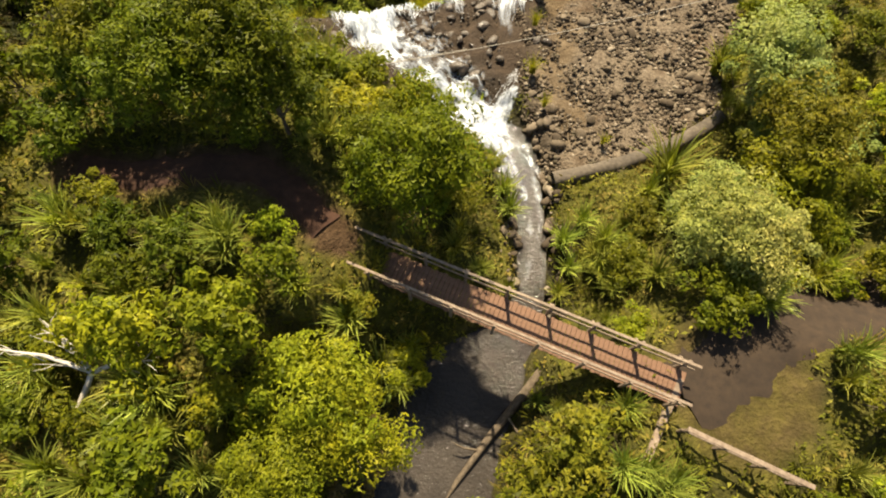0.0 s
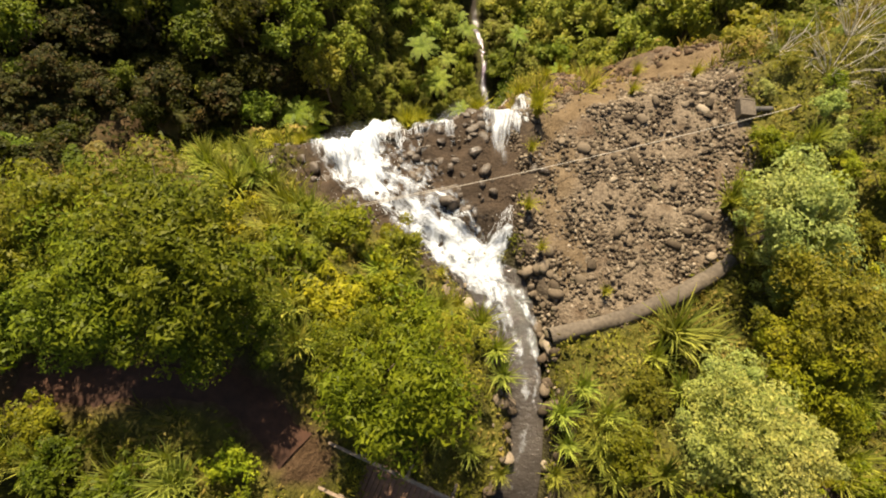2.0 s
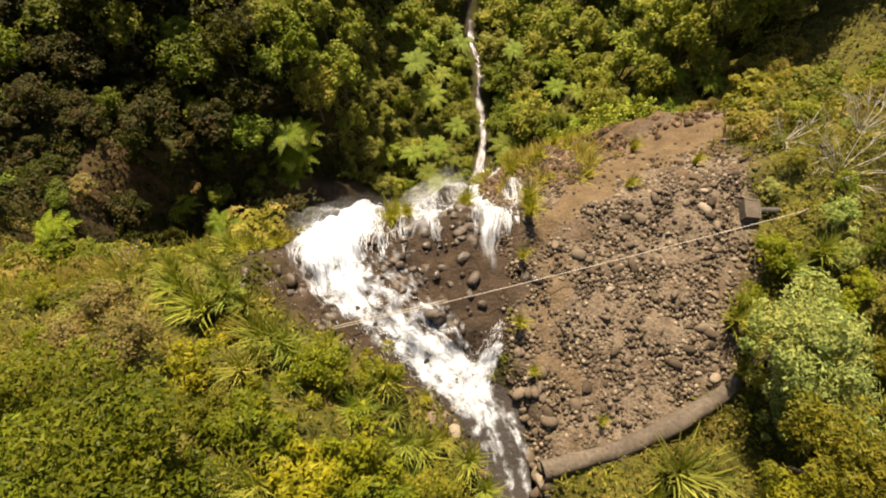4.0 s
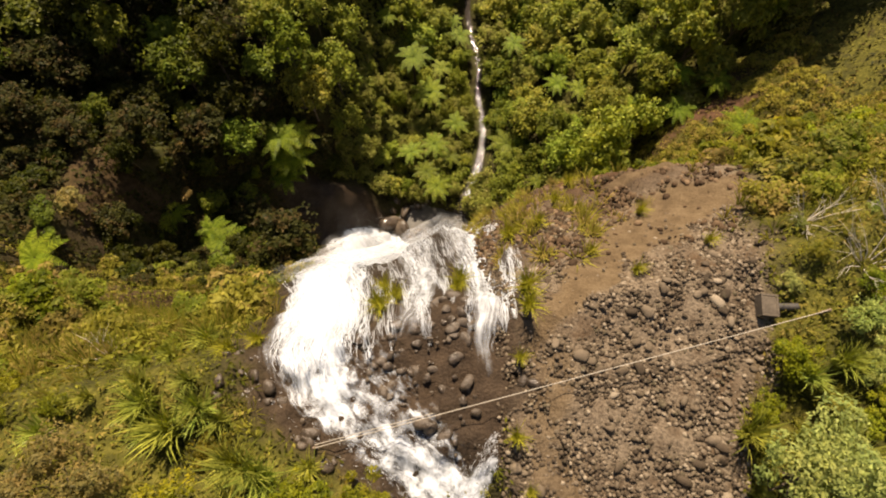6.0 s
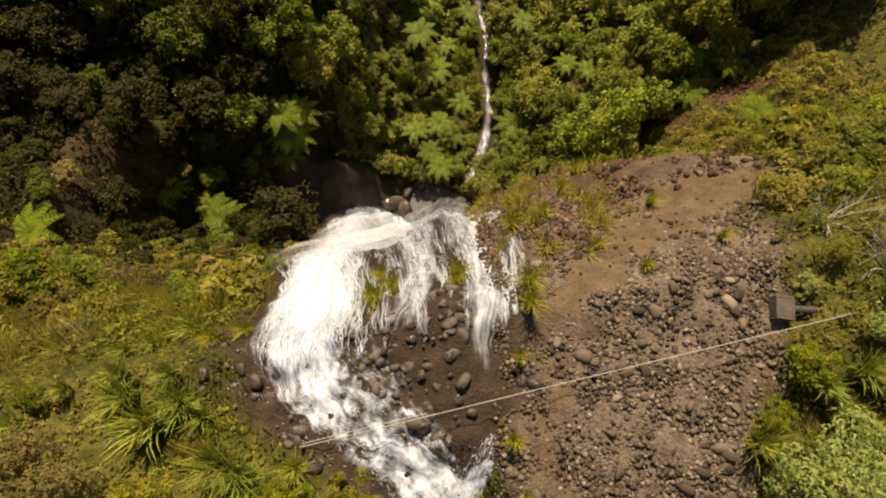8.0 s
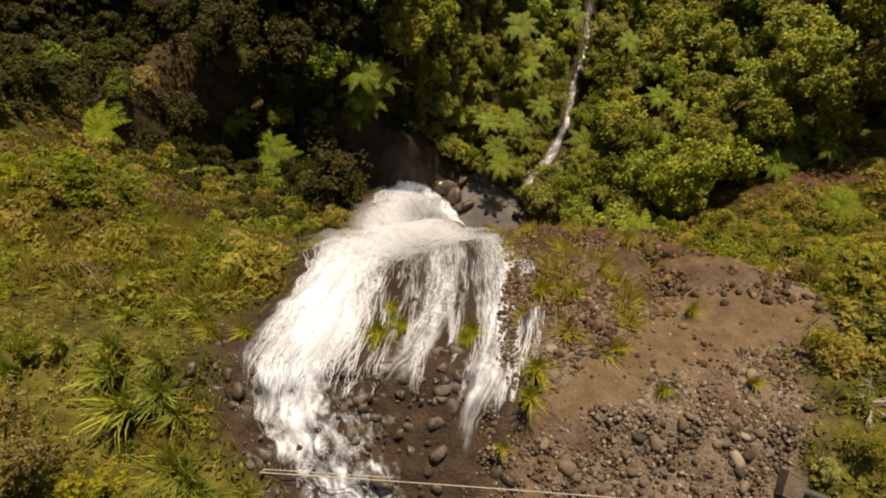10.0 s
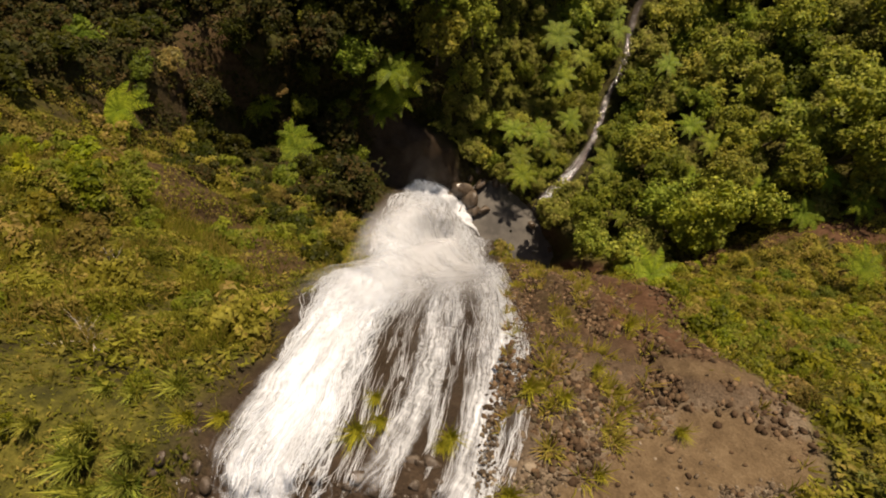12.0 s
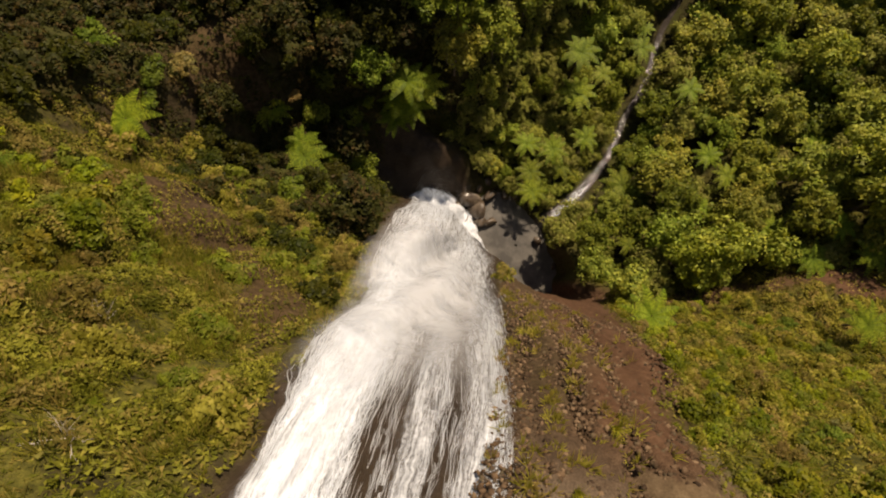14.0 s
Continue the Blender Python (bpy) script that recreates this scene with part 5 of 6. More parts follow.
# ---------------------------------------------------------------- low growth, too fine to count
def cover(name, n, x0, x1, y0, y1, leaf, high, material, keep, seed, aspect=0.4):
    r = np.random.RandomState(seed)
    x, y = r.uniform(x0, x1, n), r.uniform(y0, y1, n)
    ok = r.rand(n) < keep(x, y)
    x, y = x[ok], y[ok]
    hump = 0.5 + 0.5 * wobble(x, y, 1.9, seed)
    z = land(x, y) + high * r.uniform(0.0, 1.0, len(x)) * np.clip(hump, 0.08, 1.2)
    sx, sy = slope(x, y)
    nrm = np.stack([-sx, -sy, np.ones(len(x))], 1)
    nrm /= np.linalg.norm(nrm, axis=1, keepdims=True)
    nrm = nrm + r.normal(0, 0.55, (len(x), 3))
    v, f = leaf_quads(np.stack([x, y, z], 1), nrm, leaf * r.uniform(0.5, 1.4, len(x)), r, aspect, 0.1, 0.15)
    return mesh_of(name, v, f, material)


def mounded(name, n, x0, x1, y0, y1, leaf, high, size, material, keep, seed):
    """Bushes grown together: leaves over the tops and sides of many rounded mounds."""
    r = np.random.RandomState(seed)
    x, y = r.uniform(x0, x1, n), r.uniform(y0, y1, n)
    hump = np.clip(0.42 + 0.8 * wobble(x, y, size, seed) + 0.35 * wobble(x, y, size * 0.45, seed + 1), 0, 1.6) ** 0.7
    ok = (r.rand(n) < keep(x, y)) & (hump > 0.12)
    x, y, hump = x[ok], y[ok], hump[ok]
    z = land(x, y) + high * hump * r.uniform(0.72, 1.08, len(x))
    sx, sy = slope(x, y)
    nrm = np.stack([-sx * 0.6, -sy * 0.6, np.ones(len(x))], 1)
    nrm = nrm / np.linalg.norm(nrm, axis=1, keepdims=True) + r.normal(0, 0.5, (len(x), 3))
    v, f = leaf_tris(np.stack([x, y, z], 1), nrm, leaf * r.uniform(0.6, 1.5, len(x)), r, 0.5, 0.1)
    return mesh_of(name, v, f, material)


foot_tussock = new("tussock_slope", mounded("tussock_slope", 140000, 20, 66, 36, 84, 0.34, 1.3, 3.4, TUSSOCK, lambda x, y: green_here(x, y) * ramp(3.0, 0.5, gully_line(x, y)) * ramp(9, 14, past(x, y)) * ramp(18, 23, x) * (0.4 + 0.6 * ramp(-24, -6, gully_line(x, y))), 351))
tagged(foot_tussock, "bright yellow-green tussocks at the foot of a grass slope", "tussock", kind="stuff")
riverside = new("riverside_thicket", mounded("riverside_thicket", 70000, -20, 13, 58, 108, 0.5, 2.6, 4.2, WOODS, lambda x, y: green_here(x, y) * ramp(-66, -74, land(x, y)), 361))
tagged(riverside, "fresh green thicket on the flat beside the river", "thicket", kind="stuff")
west_scrub = new("slope_thicket", mounded("slope_thicket", 170000, -46, -7, 14, 38, 0.26, 2.1, 3.8, SCRUB, lambda x, y: green_here(x, y) * ramp(1, 4, past(x, y)) * ramp(37, 31, y), 321))
tagged(west_scrub, "thicket of rounded olive and green bushes on a steep slope", "thicket", kind="stuff")
east_scrub = new("slope_thicket", mounded("slope_thicket", 90000, 12, 54, 19, 56, 0.26, 1.5, 3.0, SCRUB, lambda x, y: green_here(x, y) * ramp(1, 4, past(x, y)) * ramp(-74, -62, land(x, y)), 331))
tagged(east_scrub, "thicket of yellow-green bushes on a steep slope", "thicket", kind="stuff")
# the shade of the wall is put into this thicket's colour
wall_scrub = new("wall_thicket", mounded("wall_thicket", 60000, -78, -20, 28, 72, 0.5, 2.4, 5.5, SHADED_SCRUB, lambda x, y: green_here(x, y) * ramp(29, 34, y) * ramp(-82, -74, land(x, y)), 341))
tagged(wall_scrub, "tangled thicket on the gorge wall, coloured dark for its shade", "thicket", kind="stuff")
scrub = new("scrub", cover("scrub", 100000, -26, 26, -9, 27, 0.20, 0.55, SCRUB, lambda x, y: green_here(x, y) * ramp(3.5, 1.0, past(x, y)), 301))
tagged(scrub, "low tangled green and dry growth covering the banks", "scrub", kind="stuff")
slope_scrub = new("slope_scrub", cover("slope_scrub", 50000, -62, 60, 14, 60, 0.45, 1.1, SCRUB, lambda x, y: green_here(x, y) * ramp(0, 2, past(x, y)) * ramp(-62, -52, land(x, y)) * np.where(x < 0, ramp(34, 28, y), 1.0), 302))
tagged(slope_scrub, "rough grass and low scrub on steep slopes", "scrub", kind="stuff")
# coloured dark to give the shade between trees and on the wall
undergrowth = new("undergrowth", cover("undergrowth", 65000, -100, 110, 30, 170, 0.75, 2.2, SHADED_SCRUB, lambda x, y: green_here(x, y) * np.maximum(ramp(-30, -45, land(x, y)), np.where(x < 0, ramp(28, 34, y), 0.0)), 303))
tagged(undergrowth, "dense undergrowth on the gorge floor and wall, coloured dark for shade", "undergrowth", kind="stuff")


def grass_field(name, tufts, blades_each, x0, x1, y0, y1, length, width, material, keep, seed):
    """Tufts of narrow blades that lean outwards and downhill."""
    r = np.random.RandomState(seed)
    x, y = r.uniform(x0, x1, tufts), r.uniform(y0, y1, tufts)
    ok = r.rand(tufts) < keep(x, y)
    x, y = x[ok], y[ok]
    n = len(x)
    size = length * r.uniform(0.5, 1.3, n)
    gx_, gy_ = slope(x, y)
    steepness = np.hypot(gx_, gy_) + 1e-6
    bx, by = np.repeat(x, blades_each), np.repeat(y, blades_each)
    ln = np.repeat(size, blades_each) * r.uniform(0.6, 1.2, n * blades_each)
    a = r.uniform(0, 6.283, n * blades_each)
    lean = r.uniform(0.25, 1.15, n * blades_each)
    pull = np.repeat(np.minimum(0.5, steepness * 0.25) / steepness, blades_each)
    dx = np.cos(a) * lean - np.repeat(gx_, blades_each) * pull
    dy = np.sin(a) * lean - np.repeat(gy_, blades_each) * pull
    root = np.stack([bx + 0.12 * np.cos(a) * np.repeat(size, blades_each), by + 0.12 * np.sin(a) * np.repeat(size, blades_each), np.repeat(land(x, y), blades_each) - 0.05], 1)
    d = np.stack([dx, dy, np.ones(len(dx))], 1)
    d /= np.linalg.norm(d, axis=1, keepdims=True)
    w = np.stack([-np.sin(a), np.cos(a), 0 * a], 1) * width
    mid = root + d * (ln * 0.6)[:, None]
    tip = mid + (d * 0.5 + np.stack([np.cos(a) * 0.25, np.sin(a) * 0.25, -0.1 + 0 * a], 1)) * (ln * 0.55)[:, None]
    v = np.stack([root - w, root + w, mid + w, mid - w, tip], 1).reshape(-1, 3)
    b = np.arange(len(dx))[:, None] * 5
    f = np.concatenate([b + np.array([[0, 1, 2]]), b + np.array([[0, 2, 3]]), b + np.array([[3, 2, 4]])])
    return mesh_of(name, v, f, material)


slope_grass = new("slope_grass", grass_field("slope_grass", 38000, 7, -46, 62, 15, 74, 0.95, 0.026, GRASS, lambda x, y: green_here(x, y) * ramp(0, 2, past(x, y)) * np.where(x < 0, ramp(33, 27, y) * ramp(-66, -50, land(x, y)), ramp(-86, -78, land(x, y)) * ramp(3, 1, gully_line(x, y))) * (0.3 + 0.7 * ramp(-0.5, 0.35, wobble(x, y, 9.0, 61))), 311))
west_grass = new("hanging_grass", grass_field("hanging_grass", 15000, 9, -42, -7, 14, 36, 1.25, 0.024, GRASS, lambda x, y: green_here(x, y) * ramp(1, 3, past(x, y)) * ramp(35, 29, y) * ramp(-0.3, 0.4, wobble(x, y, 5.0, 64)), 314))
tagged(west_grass, "long hanging yellow-green grass among the bushes", "grass", kind="stuff")
tagged(slope_grass, "long yellow-green grass on the steep slopes", "grass", kind="stuff")
bank_grass = new("bank_grass", grass_field("bank_grass", 7000, 10, -24, 24, -9, 26, 0.6, 0.014, GRASS, lambda x, y: green_here(x, y) * ramp(2, 0, past(x, y)) * ramp(-0.4, 0.5, wobble(x, y, 5.0, 62)), 312))
tagged(bank_grass, "long green and straw-coloured grass on the banks", "grass", kind="stuff")
cliff_grass = new("cliff_grass", grass_field("cliff_grass", 3600, 16, 3, 20, 21, 40, 0.85, 0.026, TUSSOCK, lambda x, y: np.maximum(right_cliff(x, y), stony(x, y) * ramp(1, 3, past(x, y))) * (1 - clay_band(x, y)) * (0.12 + 0.88 * ramp(12.5, 8.5, x)) * ramp(0.25, 0.6, wobble(x, y, 1.7, 63)), 313))
tagged(cliff_grass, "small yellow-green tufts on the bare brown face", "grass", kind="stuff")


# ---------------------------------------------------------------- flax, tufts of grass
r = np.random.RandomState(17)
FLAX_SPOTS = [(-5.2, 14.8, 1.2), (-7.7, 16.0, 1.2), (-7.0, 16.6, 0.9), (-8.2, 19.4, 0.9), (9.0, 10.2, 1.5), (10.4, 10.0, 1.0), (12.2, 15.6, 1.0), (12.6, 14.9, 0.9), (-4.3, 14.4, 0.8), (-5.6, 13.6, 0.9), (-0.3, 11.2, 0.8), (-1.9, 12.4, 0.8), (1.0, 11.4, 0.7),
              (-6.3, 16.2, 0.8), (-7.6, 17.6, 0.7), (-5.6, 15.0, 0.8), (5.6, 1.0, 0.7), (5.2, -0.6, 0.7), (-3.0, 3.6, 0.9), (-4.2, 4.2, 0.8), (-1.2, 3.2, 0.7), (-6.2, 5.4, 0.9), (-7.8, 5.6, 0.8),
              (0.4, 6.8, 0.8), (1.4, 6.2, 0.6), (4.9, 6.4, 0.7), (5.6, 8.4, 0.7), (8.2, 9.4, 0.8), (7.0, 7.8, 0.7), (-9.2, 17.4, 0.8)]
for i, (x, y, s) in enumerate(FLAX_SPOTS):
    clump(FLAX[i % 2], x, y, s, greens("flax", r), "flax bush with long arching green strap leaves", "flax", "flax bushes", r.uniform(0, 6.28))
for i in range(900):
    x, y = r.uniform(-12, 16), r.uniform(-4, 19)
    if i >= 340 or (4.4 < x < 12.6 and 8.3 < y < 13.6) or green_here(x, y) < 0.8 or path_dist(x, y) < 1.3 or (-5 < x < 9 and abs((y - 3.9) + 0.432 * (x - 2.0)) < 1.3):
        continue
    clump(FLAX[i % 2], x, y, r.uniform(0.5, 0.95) * (0.6 if -5 < x < 9 and abs((y - 3.9) + 0.432 * (x - 2.0)) < 2.3 else 1.0), greens("flax", r), "flax bush with long arching green strap leaves", "flax", "flax bushes", r.uniform(0, 6.28), -0.15)
TUFT_SPOTS = [(4.8, 25.0, 1.7), (4.8, 21.3, 1.8), (-1.2, 20.8, 1.7), (2.2, 22.0, 1.5), (6.1, 25.3, 1.2), (11.4, 26.1, 1.2), (-5.9, 19.3, 1.3), (9.6, 30.6, 1.3), (7.4, 27.2, 1.1), (12.8, 23.4, 1.0), (4.7, 20.3, 1.5), (4.3, 18.4, 0.9), (4.0, 15.6, 1.1), (4.8, 25.1, 1.2), (-0.6, 21.4, 1.3), (-1.2, 22.0, 1.1), (2.0, 21.6, 1.0), (-6.9, 18.9, 1.3), (9.4, 22.0, 1.0), (8.0, 23.2, 0.8), (6.8, 12.0, 0.7), (0.4, 12.9, 0.8), (4.4, 13.8, 0.8)]
for i, (x, y, s) in enumerate(TUFT_SPOTS):
    clump(TUFTS[i % 2], x, y, s * 1.6, (0.34, 0.30, 0.05), "yellow-green tuft of grass among wet stones", "grass tuft", "grass tufts", r.uniform(0, 6.28), -0.15)

# ---------------------------------------------------------------- stones
bed = new("stone_bed")
bed.location = (8.5, 16.0, 0.0)
tagged(bed, "grey-brown river stones of mixed size on bare earth", "stones", kind="structure")
STONES = [mesh_of("stone", v, f, STONE) for v, f in ROCKS]
placed = 0
while placed < 290:
    x, y = r.uniform(3.8, 16), r.uniform(10.5, 25.5)
    if stony(x, y) < 0.6 or clay_band(np.float64(x), np.float64(y)) > 0.4 or r.rand() > 0.3 + 0.7 * ramp(0.4, -0.1, wobble(np.float64(x), np.float64(y), 4.5, 41)):
        continue
    size = 0.10 + 0.24 * r.rand() ** 3.0
    ob = part("stone", STONES[r.randint(6)], bed)
    ob.matrix_basis = Matrix.Translation((x - 8.5, y - 16.0, sit(x, y) + size * 0.22)) @ Euler((r.uniform(-0.4, 0.4), r.uniform(-0.4, 0.4), r.uniform(0, 6.28))).to_matrix().to_4x4() @ Matrix.Scale(size, 4)
    placed += 1


def stone_spread(name, n, x0, x1, y0, y1, keep, smin, smax, kinds, material, power=3.0, floor=-999.0):
    x, y = r.uniform(x0, x1, n), r.uniform(y0, y1, n)
    ok = r.rand(n) < keep(x, y)
    x, y = x[ok], y[ok]
    size = smin + (smax - smin) * r.rand(len(x)) ** power
    v, f = scatter_rocks(kinds, x, y, np.maximum(land(x, y), floor) + size * 0.2, size, r)
    return new(name, mesh_of(name, v, f, material))


tagged(stone_spread("cobbles", 24000, 3.4, 18, 10.2, 26, lambda x, y: stony(x, y) * (1 - 0.93 * clay_band(x, y)) * (0.45 + 0.55 * ramp(0.5, -0.1, wobble(x, y, 4.5, 41))), 0.04, 0.145, PEBBLES, STONE, 1.6), "small grey and brown stones of the stream bed", "stones", kind="stuff")
tagged(stone_spread("stream_stones", 900, 0.5, 5.2, 4.5, 13.2, lambda x, y: ramp(0.8, 1.1, np.abs(x - stream_x(y)) / stream_half(y)) * ramp(2.2, 1.4, np.abs(x - stream_x(y)) / stream_half(y)) * 0.7, 0.06, 0.36, ROCKS, STONE, 2.0, -0.55), "stones along the edges of the stream", "stones", kind="stuff")
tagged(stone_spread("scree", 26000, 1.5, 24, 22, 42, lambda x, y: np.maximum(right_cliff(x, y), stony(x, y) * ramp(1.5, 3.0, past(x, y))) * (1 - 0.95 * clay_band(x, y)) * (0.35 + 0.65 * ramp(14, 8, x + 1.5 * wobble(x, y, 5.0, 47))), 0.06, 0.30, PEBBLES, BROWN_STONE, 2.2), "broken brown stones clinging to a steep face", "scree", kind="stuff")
tagged(stone_spread("wet_boulders", 2600, -9, 6, 13, 24, lambda x, y: falls(x, y) * ramp(1.4, 0.4, past(x, y)) * 0.5 * ramp(0.5, 1.3, np.abs(x - 3.35)) * ramp(1.6, 2.2, np.abs(x - np.interp(y, [13, 14.2, 15.5, 16.7, 18, 20, 24], [2.2, 0.9, -0.9, -2.3, -3.6, -4.6, -6.0]))), 0.06, 0.36, ROCKS, WET_ROCK, 2.6), "dark wet boulders round the brink of the fall", "boulders", kind="stuff")
ROCK_MESHES = [mesh_of("pool_rock", v, f, WET_ROCK) for i, (v, f) in enumerate(ROCKS[:4])]
for i, (x, y, s) in enumerate([(-9.3, 57.0, 2.7), (-7.0, 55.9, 2.3), (-12.0, 57.6, 2.1), (-6.0, 54.0, 1.7), (-3.6, 55.2, 1.4), (-10.2, 60.2, 2.1), (-13.2, 60.6, 1.7), (-3.9, 61.6, 1.3), (-6.6, 60.4, 1.6), (-11.0, 54.6, 1.9), (-8.2, 53.0, 1.5), (6.9, 56.4, 1.2), (10.6, 65.6, 1.3), (6.4, 63.8, 0.9), (1.8, 62.6, 0.8), (-1.6, 62.6, 0.9), (12.6, 53.6, 0.8), (-8.4, 62.4, 1.4), (4.0, 61.2, 0.7)]):
    ob = new("pool_rock", ROCK_MESHES[i % 4])
    ob.matrix_basis = Matrix.Translation((x, y, -92.9 + 0.55 * s)) @ Euler((0.2 * i, 0.3, i * 1.7)).to_matrix().to_4x4() @ Matrix.Diagonal((s * 1.15, s * 0.95, s * 1.3, 1))
    tagged(ob, "large dark wet rock beside the plunge pool", "rock", "rocks at the plunge pool")

# ---------------------------------------------------------------- the footbridge
A, B = Vector((-3.75, 6.25, 3.15)), Vector((7.35, 1.50, 3.05))
axis = (B - A).normalized()
turn = math.atan2(axis.y, axis.x)
length = (B - A).length
bridge = new("footbridge")
bridge.matrix_basis = Matrix.Translation(A) @ Matrix.Rotation(turn, 4, "Z")
WIDE = 1.1
n = 78
plank_me = [box_mesh("plank", (length / n - 0.012, WIDE + 0.03 * i, 0.04), PLANK, 0.006) for i in range(3)]
for i in range(n):
    part("plank", plank_me[r.randint(3)], bridge, "", Matrix.Translation(((i + 0.5) * length / n, r.normal(0, 0.008), -0.02 + r.normal(0, 0.003))))
beam_me = box_mesh("beam", (length, 0.10, 0.24), TIMBER, 0.012)
for y in (-WIDE / 2 + 0.1, WIDE / 2 - 0.1):
    part("beam", beam_me, bridge, "", Matrix.Translation((length / 2, y, -0.16)))
rail_me, mid_me = box_mesh("handrail", (length, 0.09, 0.05), TIMBER, 0.01), box_mesh("mid_rail", (length, 0.035, 0.09), TIMBER, 0.008)
post_me = box_mesh("post", (0.09, 0.09, 1.25), TIMBER, 0.01)
for y in (-WIDE / 2 - 0.03, WIDE / 2 + 0.03):
    part("handrail", rail_me, bridge, "grey weathered handrail", Matrix.Translation((length / 2, y, 1.02)))
    part("mid_rail", mid_me, bridge, "", Matrix.Translation((length / 2, y, 0.52)))
    for i in range(9):
        part("post", post_me, bridge, "", Matrix.Translation((0.35 + i * (length - 0.7) / 8, y + math.copysign(0.05, y), 0.42)))
strut_me = box_mesh("strut", (0.07, 0.5, 0.07), TIMBER, 0.008)
for i in range(9):
    part("strut", strut_me, bridge, "pale outrigger bracing the post", Matrix.Translation((0.35 + i * (length - 0.7) / 8, WIDE / 2 + 0.28, 0.30)) @ Matrix.Rotation(-1.1, 4, "X"))
tagged(bridge, "narrow reddish-brown timber footbridge with handrails over the stream", "footbridge")

# a fallen log lying in the pool under the bridge
tv, tf = tube_arrays([[((4.3, 3.3, 0.25), 0.16), ((3.0, 1.7, -0.12), 0.17), ((1.7, 0.2, -0.25), 0.14), ((0.5, -1.3, -0.34), 0.10), ((0.1, -1.9, -0.40), 0.03)],
                      [((2.3, 0.9, -0.15), 0.06), ((2.7, 0.2, 0.15), 0.04), ((2.9, -0.3, 0.3), 0.012)], [((1.3, -0.3, -0.25), 0.05), ((0.7, -0.2, 0.0), 0.03), ((0.3, 0.0, 0.12), 0.01)]], 9)
log = new("fallen_log", mesh_of("fallen_log", tv, tf, BARK, True))
tagged(log, "brown fallen log lying across the dark pool", "log")

# abutment beam and fence at the east end
sill = new("abutment_beam", box_mesh("abutment_beam", (3.1, 0.22, 0.3), TIMBER, 0.02))
sill.matrix_basis = Matrix.Translation((6.6, 0.5, 3.0)) @ Matrix.Rotation(math.atan2(2.75, 1.6), 4, "Z")
tagged(sill, "rough timber beam at the end of the footbridge", "beam")
fence = new("fence")
fa = math.atan2(-1.45, 3.05)
fence.matrix_basis = Matrix.Translation((7.0, 0.35, 2.95)) @ Matrix.Rotation(fa, 4, "Z")
part("rail", box_mesh("rail", (3.6, 0.14, 0.07), TIMBER, 0.01), fence, "", Matrix.Translation((1.8, 0, 1.0)))
part("rail", box_mesh("rail", (3.6, 0.04, 0.10), TIMBER, 0.01), fence, "", Matrix.Translation((1.8, 0, 0.5)))
for i in range(4):
    part("post", post_me, fence, "", Matrix.Translation((0.1 + i * 1.13, 0, 0.40)))
tagged(fence, "low timber fence beside the path at the bridge", "fence")

# ---------------------------------------------------------------- weir, rope, intake box
k = np.linspace(0, 1, 26)
wx = np.interp(k, [0, 0.3, 0.6, 0.85, 1.0], [4.6, 7.4, 9.6, 11.5, 12.1])
wy = np.interp(k, [0, 0.3, 0.6, 0.85, 1.0], [10.3, 11.0, 11.8, 12.9, 13.4])
for _ in range(4):
    wx[1:-1], wy[1:-1] = (wx[:-2] + 2 * wx[1:-1] + wx[2:]) / 4, (wy[:-2] + 2 * wy[1:-1] + wy[2:]) / 4
tx, ty = np.gradient(wx), np.gradient(wy)
ln = np.hypot(tx, ty)
prof = [(-0.55, -0.9), (-0.30, 0.02), (-0.22, 0.16), (-0.06, 0.21), (0.12, 0.20), (0.26, 0.12), (0.42, -0.5)]
v = [(wx[i] - ty[i] / ln[i] * o, wy[i] + tx[i] / ln[i] * o, 0.10 + h + 0.05 * math.sin(i * 2.1) + 0.03 * math.sin(i * 5.3 + o * 9)) for i in range(26) for o, h in prof]
p = len(prof)
f = [(i * p + j, i * p + j + 1, (i + 1) * p + j + 1, (i + 1) * p + j) for i in range(25) for j in range(p - 1)]
weir = new("weir_wall", mesh_of("weir_wall", v, f, CONCRETE, False))
tagged(weir, "low stained concrete weir wall beside the stones", "wall")

ka = np.linspace(0, 1, 60)
ra, rb = np.array([-3.05, 15.3, 1.0]), np.array([15.6, 19.9, 1.2])
rope_pts = [(tuple(ra + (rb - ra) * t - np.array([0, 0, 0.35 * 4 * t * (1 - t)])), 0.016) for t in ka]
tv, tf = tube_arrays([rope_pts, [(tuple(np.array(q0) + [0, 0.10, -0.05]), 0.015) for q0, _ in rope_pts[:14]]], 6)
rope = new("safety_rope", mesh_of("safety_rope", tv, tf, ROPE, True))
tagged(rope, "pale safety rope strung across above the brink", "rope")
for x, y, z in ((-3.05, 15.3, 1.0), (15.6, 19.9, 1.2)):
    g = sit(x, y)
    tv, tf = tube_arrays([[((x, y, g - 0.4), 0.06), ((x, y, z + 0.08), 0.055), ((x, y, z + 0.1), 0.01)]], 8)
    tagged(new("rope_post", mesh_of("rope_post", tv, tf, TIMBER, True)), "short timber post holding the safety rope", "post", "rope posts")

intake = new("intake_box")
intake.matrix_basis = Matrix.Translation((13.75, 20.2, sit(13.75, 20.2))) @ Matrix.Rotation(-0.12, 4, "Z") @ Matrix.Scale(0.85, 4)
for x, y, sx_, sy_ in ((0, 0.45, 0.75, 0.1), (0, -0.45, 0.75, 0.1), (-0.33, 0, 0.1, 0.8), (0.33, 0, 0.1, 0.8)):
    part("wall", box_mesh("wall", (sx_, sy_, 0.6), CONCRETE, 0.01), intake, "", Matrix.Translation((x, y, 0.25)))
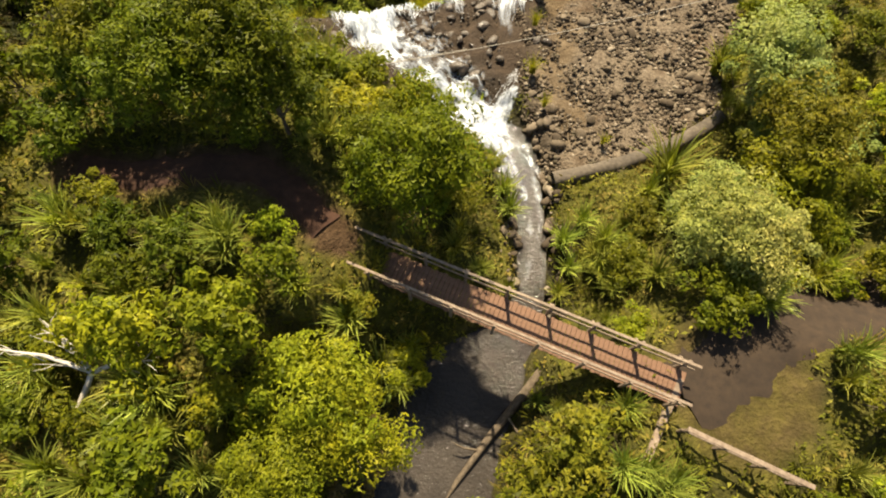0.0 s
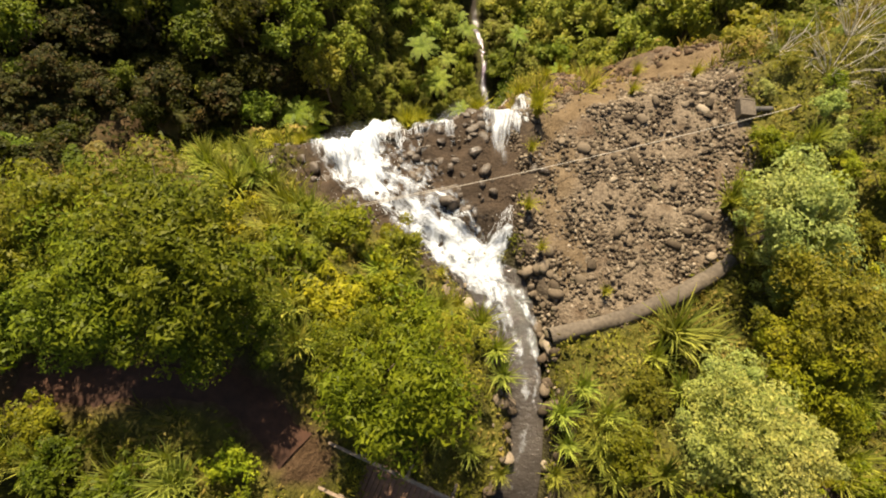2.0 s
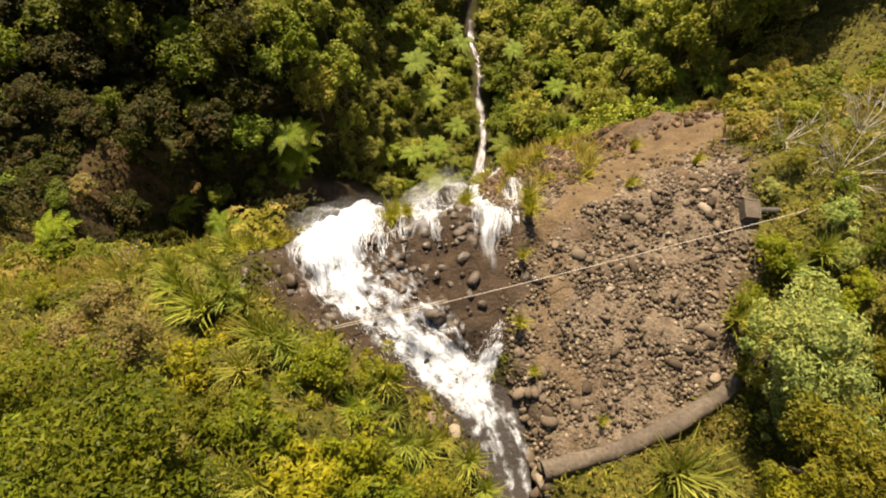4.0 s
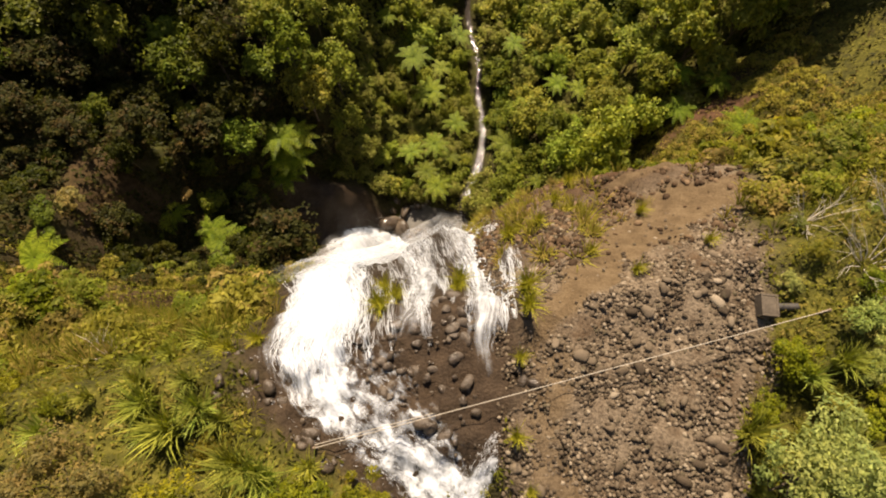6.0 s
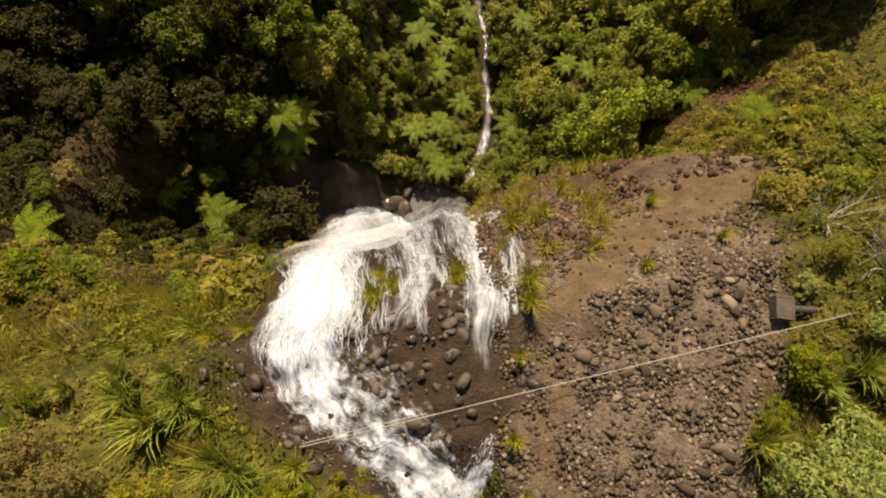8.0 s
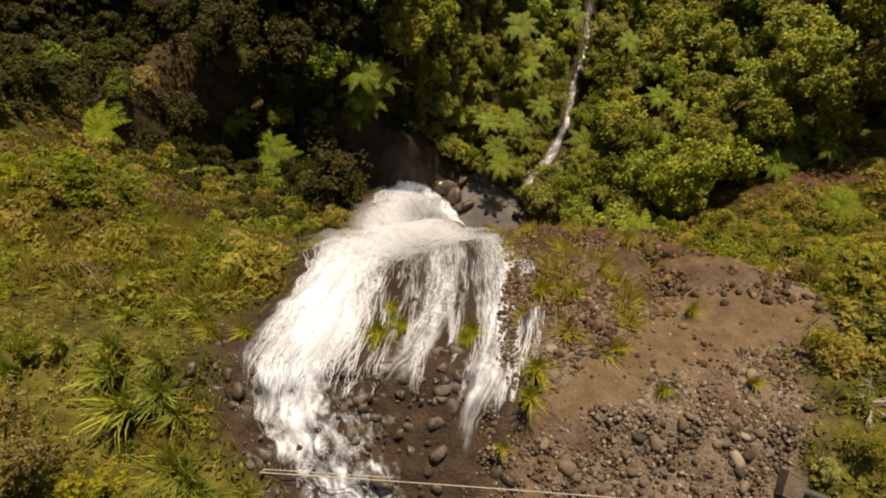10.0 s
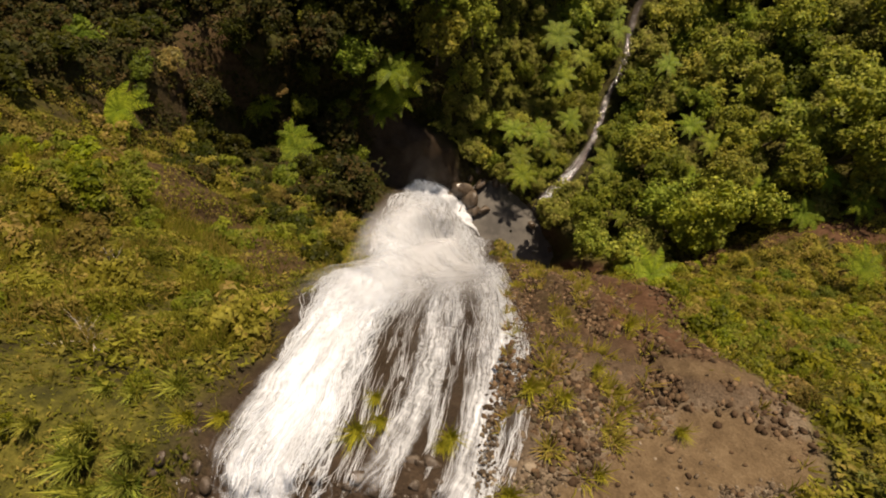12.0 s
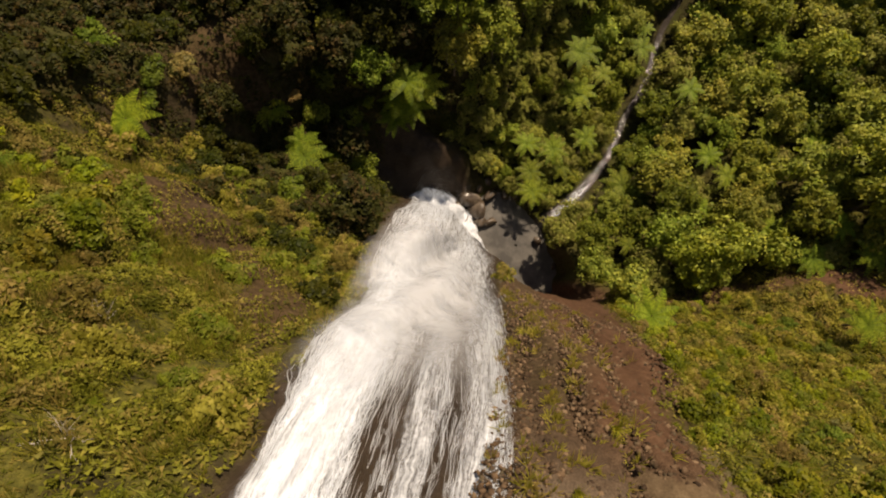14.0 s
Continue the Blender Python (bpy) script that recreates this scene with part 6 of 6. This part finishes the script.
part("lid", box_mesh("lid", (0.62, 0.78, 0.05), CONCRETE, 0.01), intake, "dark stained cover", Matrix.Translation((0, 0, 0.5)))
tv, tf = tube_arrays([[((0.35, 0, 0.3), 0.17), ((1.3, 0.1, 0.34), 0.17)]], 12)
part("pipe", mesh_of("pipe", tv, tf, PIPE, True), intake, "dark pipe")
tagged(intake, "square stained concrete intake box with a dark pipe", "intake box")

# ---------------------------------------------------------------- bare dead trees
def leaning_snag(x, y):
    """A dead stem that forks into two long level limbs with a spray of twigs."""
    q = np.random.RandomState(44)
    fork = np.array([0.0, 0.0, 5.9 - sit(x, y)])
    paths = [[((-1.4, -2.3, -0.4), 0.10), ((-0.9, -1.4, fork[2] - 1.0), 0.085), (tuple(fork), 0.08)]]
    for end in ((-2.2, 0.5, 0.6), (1.7, 0.25, 0.35), (-1.1, 1.2, 0.7)):
        e = fork + np.array(end)
        mid = (fork + e) / 2 + np.array([0, 0.12, 0.1])
        paths.append([(tuple(fork), 0.07), (tuple(mid), 0.05), (tuple(e), 0.012)])
        for _ in range(9):
            s0 = fork + (e - fork) * q.uniform(0.25, 1.0)
            d = np.array(end) * q.uniform(0.2, 0.45) + q.normal(0, 0.22, 3)
            paths.append([(tuple(s0), 0.016), (tuple(s0 + d * 0.5 + q.normal(0, 0.04, 3)), 0.011), (tuple(s0 + d), 0.004)])
    tv, tf = tube_arrays(paths, 5)
    ob = new("dead_tree", mesh_of("dead_tree", tv, tf, BARE_WOOD, True))
    ob.location = (x, y, sit(x, y))
    return tagged(ob, "bleached bare branches of a dead tree", "dead tree", "dead trees")


leaning_snag(-9.1, 1.7)


def twig_bush(x, y, radius, seed):
    """A leafless grey shrub: stems that fork twice into fine twigs."""
    q = np.random.RandomState(seed)
    paths = []
    for i in range(16):
        a, up = q.uniform(0, 6.283), q.uniform(0.5, 1.2)
        d = np.array([math.cos(a), math.sin(a), up])
        end = d * radius * q.uniform(0.6, 1.0)
        mid = end * 0.5 + q.normal(0, 0.06 * radius, 3)
        paths.append([((0, 0, -0.2), 0.022), (tuple(mid), 0.015), (tuple(end), 0.005)])
        for _ in range(5):
            s0 = mid + (end - mid) * q.uniform(0, 0.9)
            t0 = s0 + (d + q.normal(0, 0.6, 3)) * radius * q.uniform(0.15, 0.35)
            paths.append([(tuple(s0), 0.008), (tuple((s0 + t0) / 2 + q.normal(0, 0.02, 3)), 0.006), (tuple(t0), 0.003)])
    tv, tf = tube_arrays(paths, 4)
    ob = new("bare_shrub", mesh_of("bare_shrub", tv, tf, BARE_WOOD, True))
    ob.location = (x, y, sit(x, y))
    return tagged(ob, "leafless grey shrub with fine bare twigs", "bare shrub", "bare shrubs")


for x, y, radius, seed in ((17.4, 21.6, 2.0, 71), (18.6, 23.4, 1.8, 72), (16.4, 23.8, 1.3, 73), (-13.2, 18.9, 1.2, 74), (-20.5, 20.6, 1.4, 75)):
    twig_bush(x, y, radius, seed)
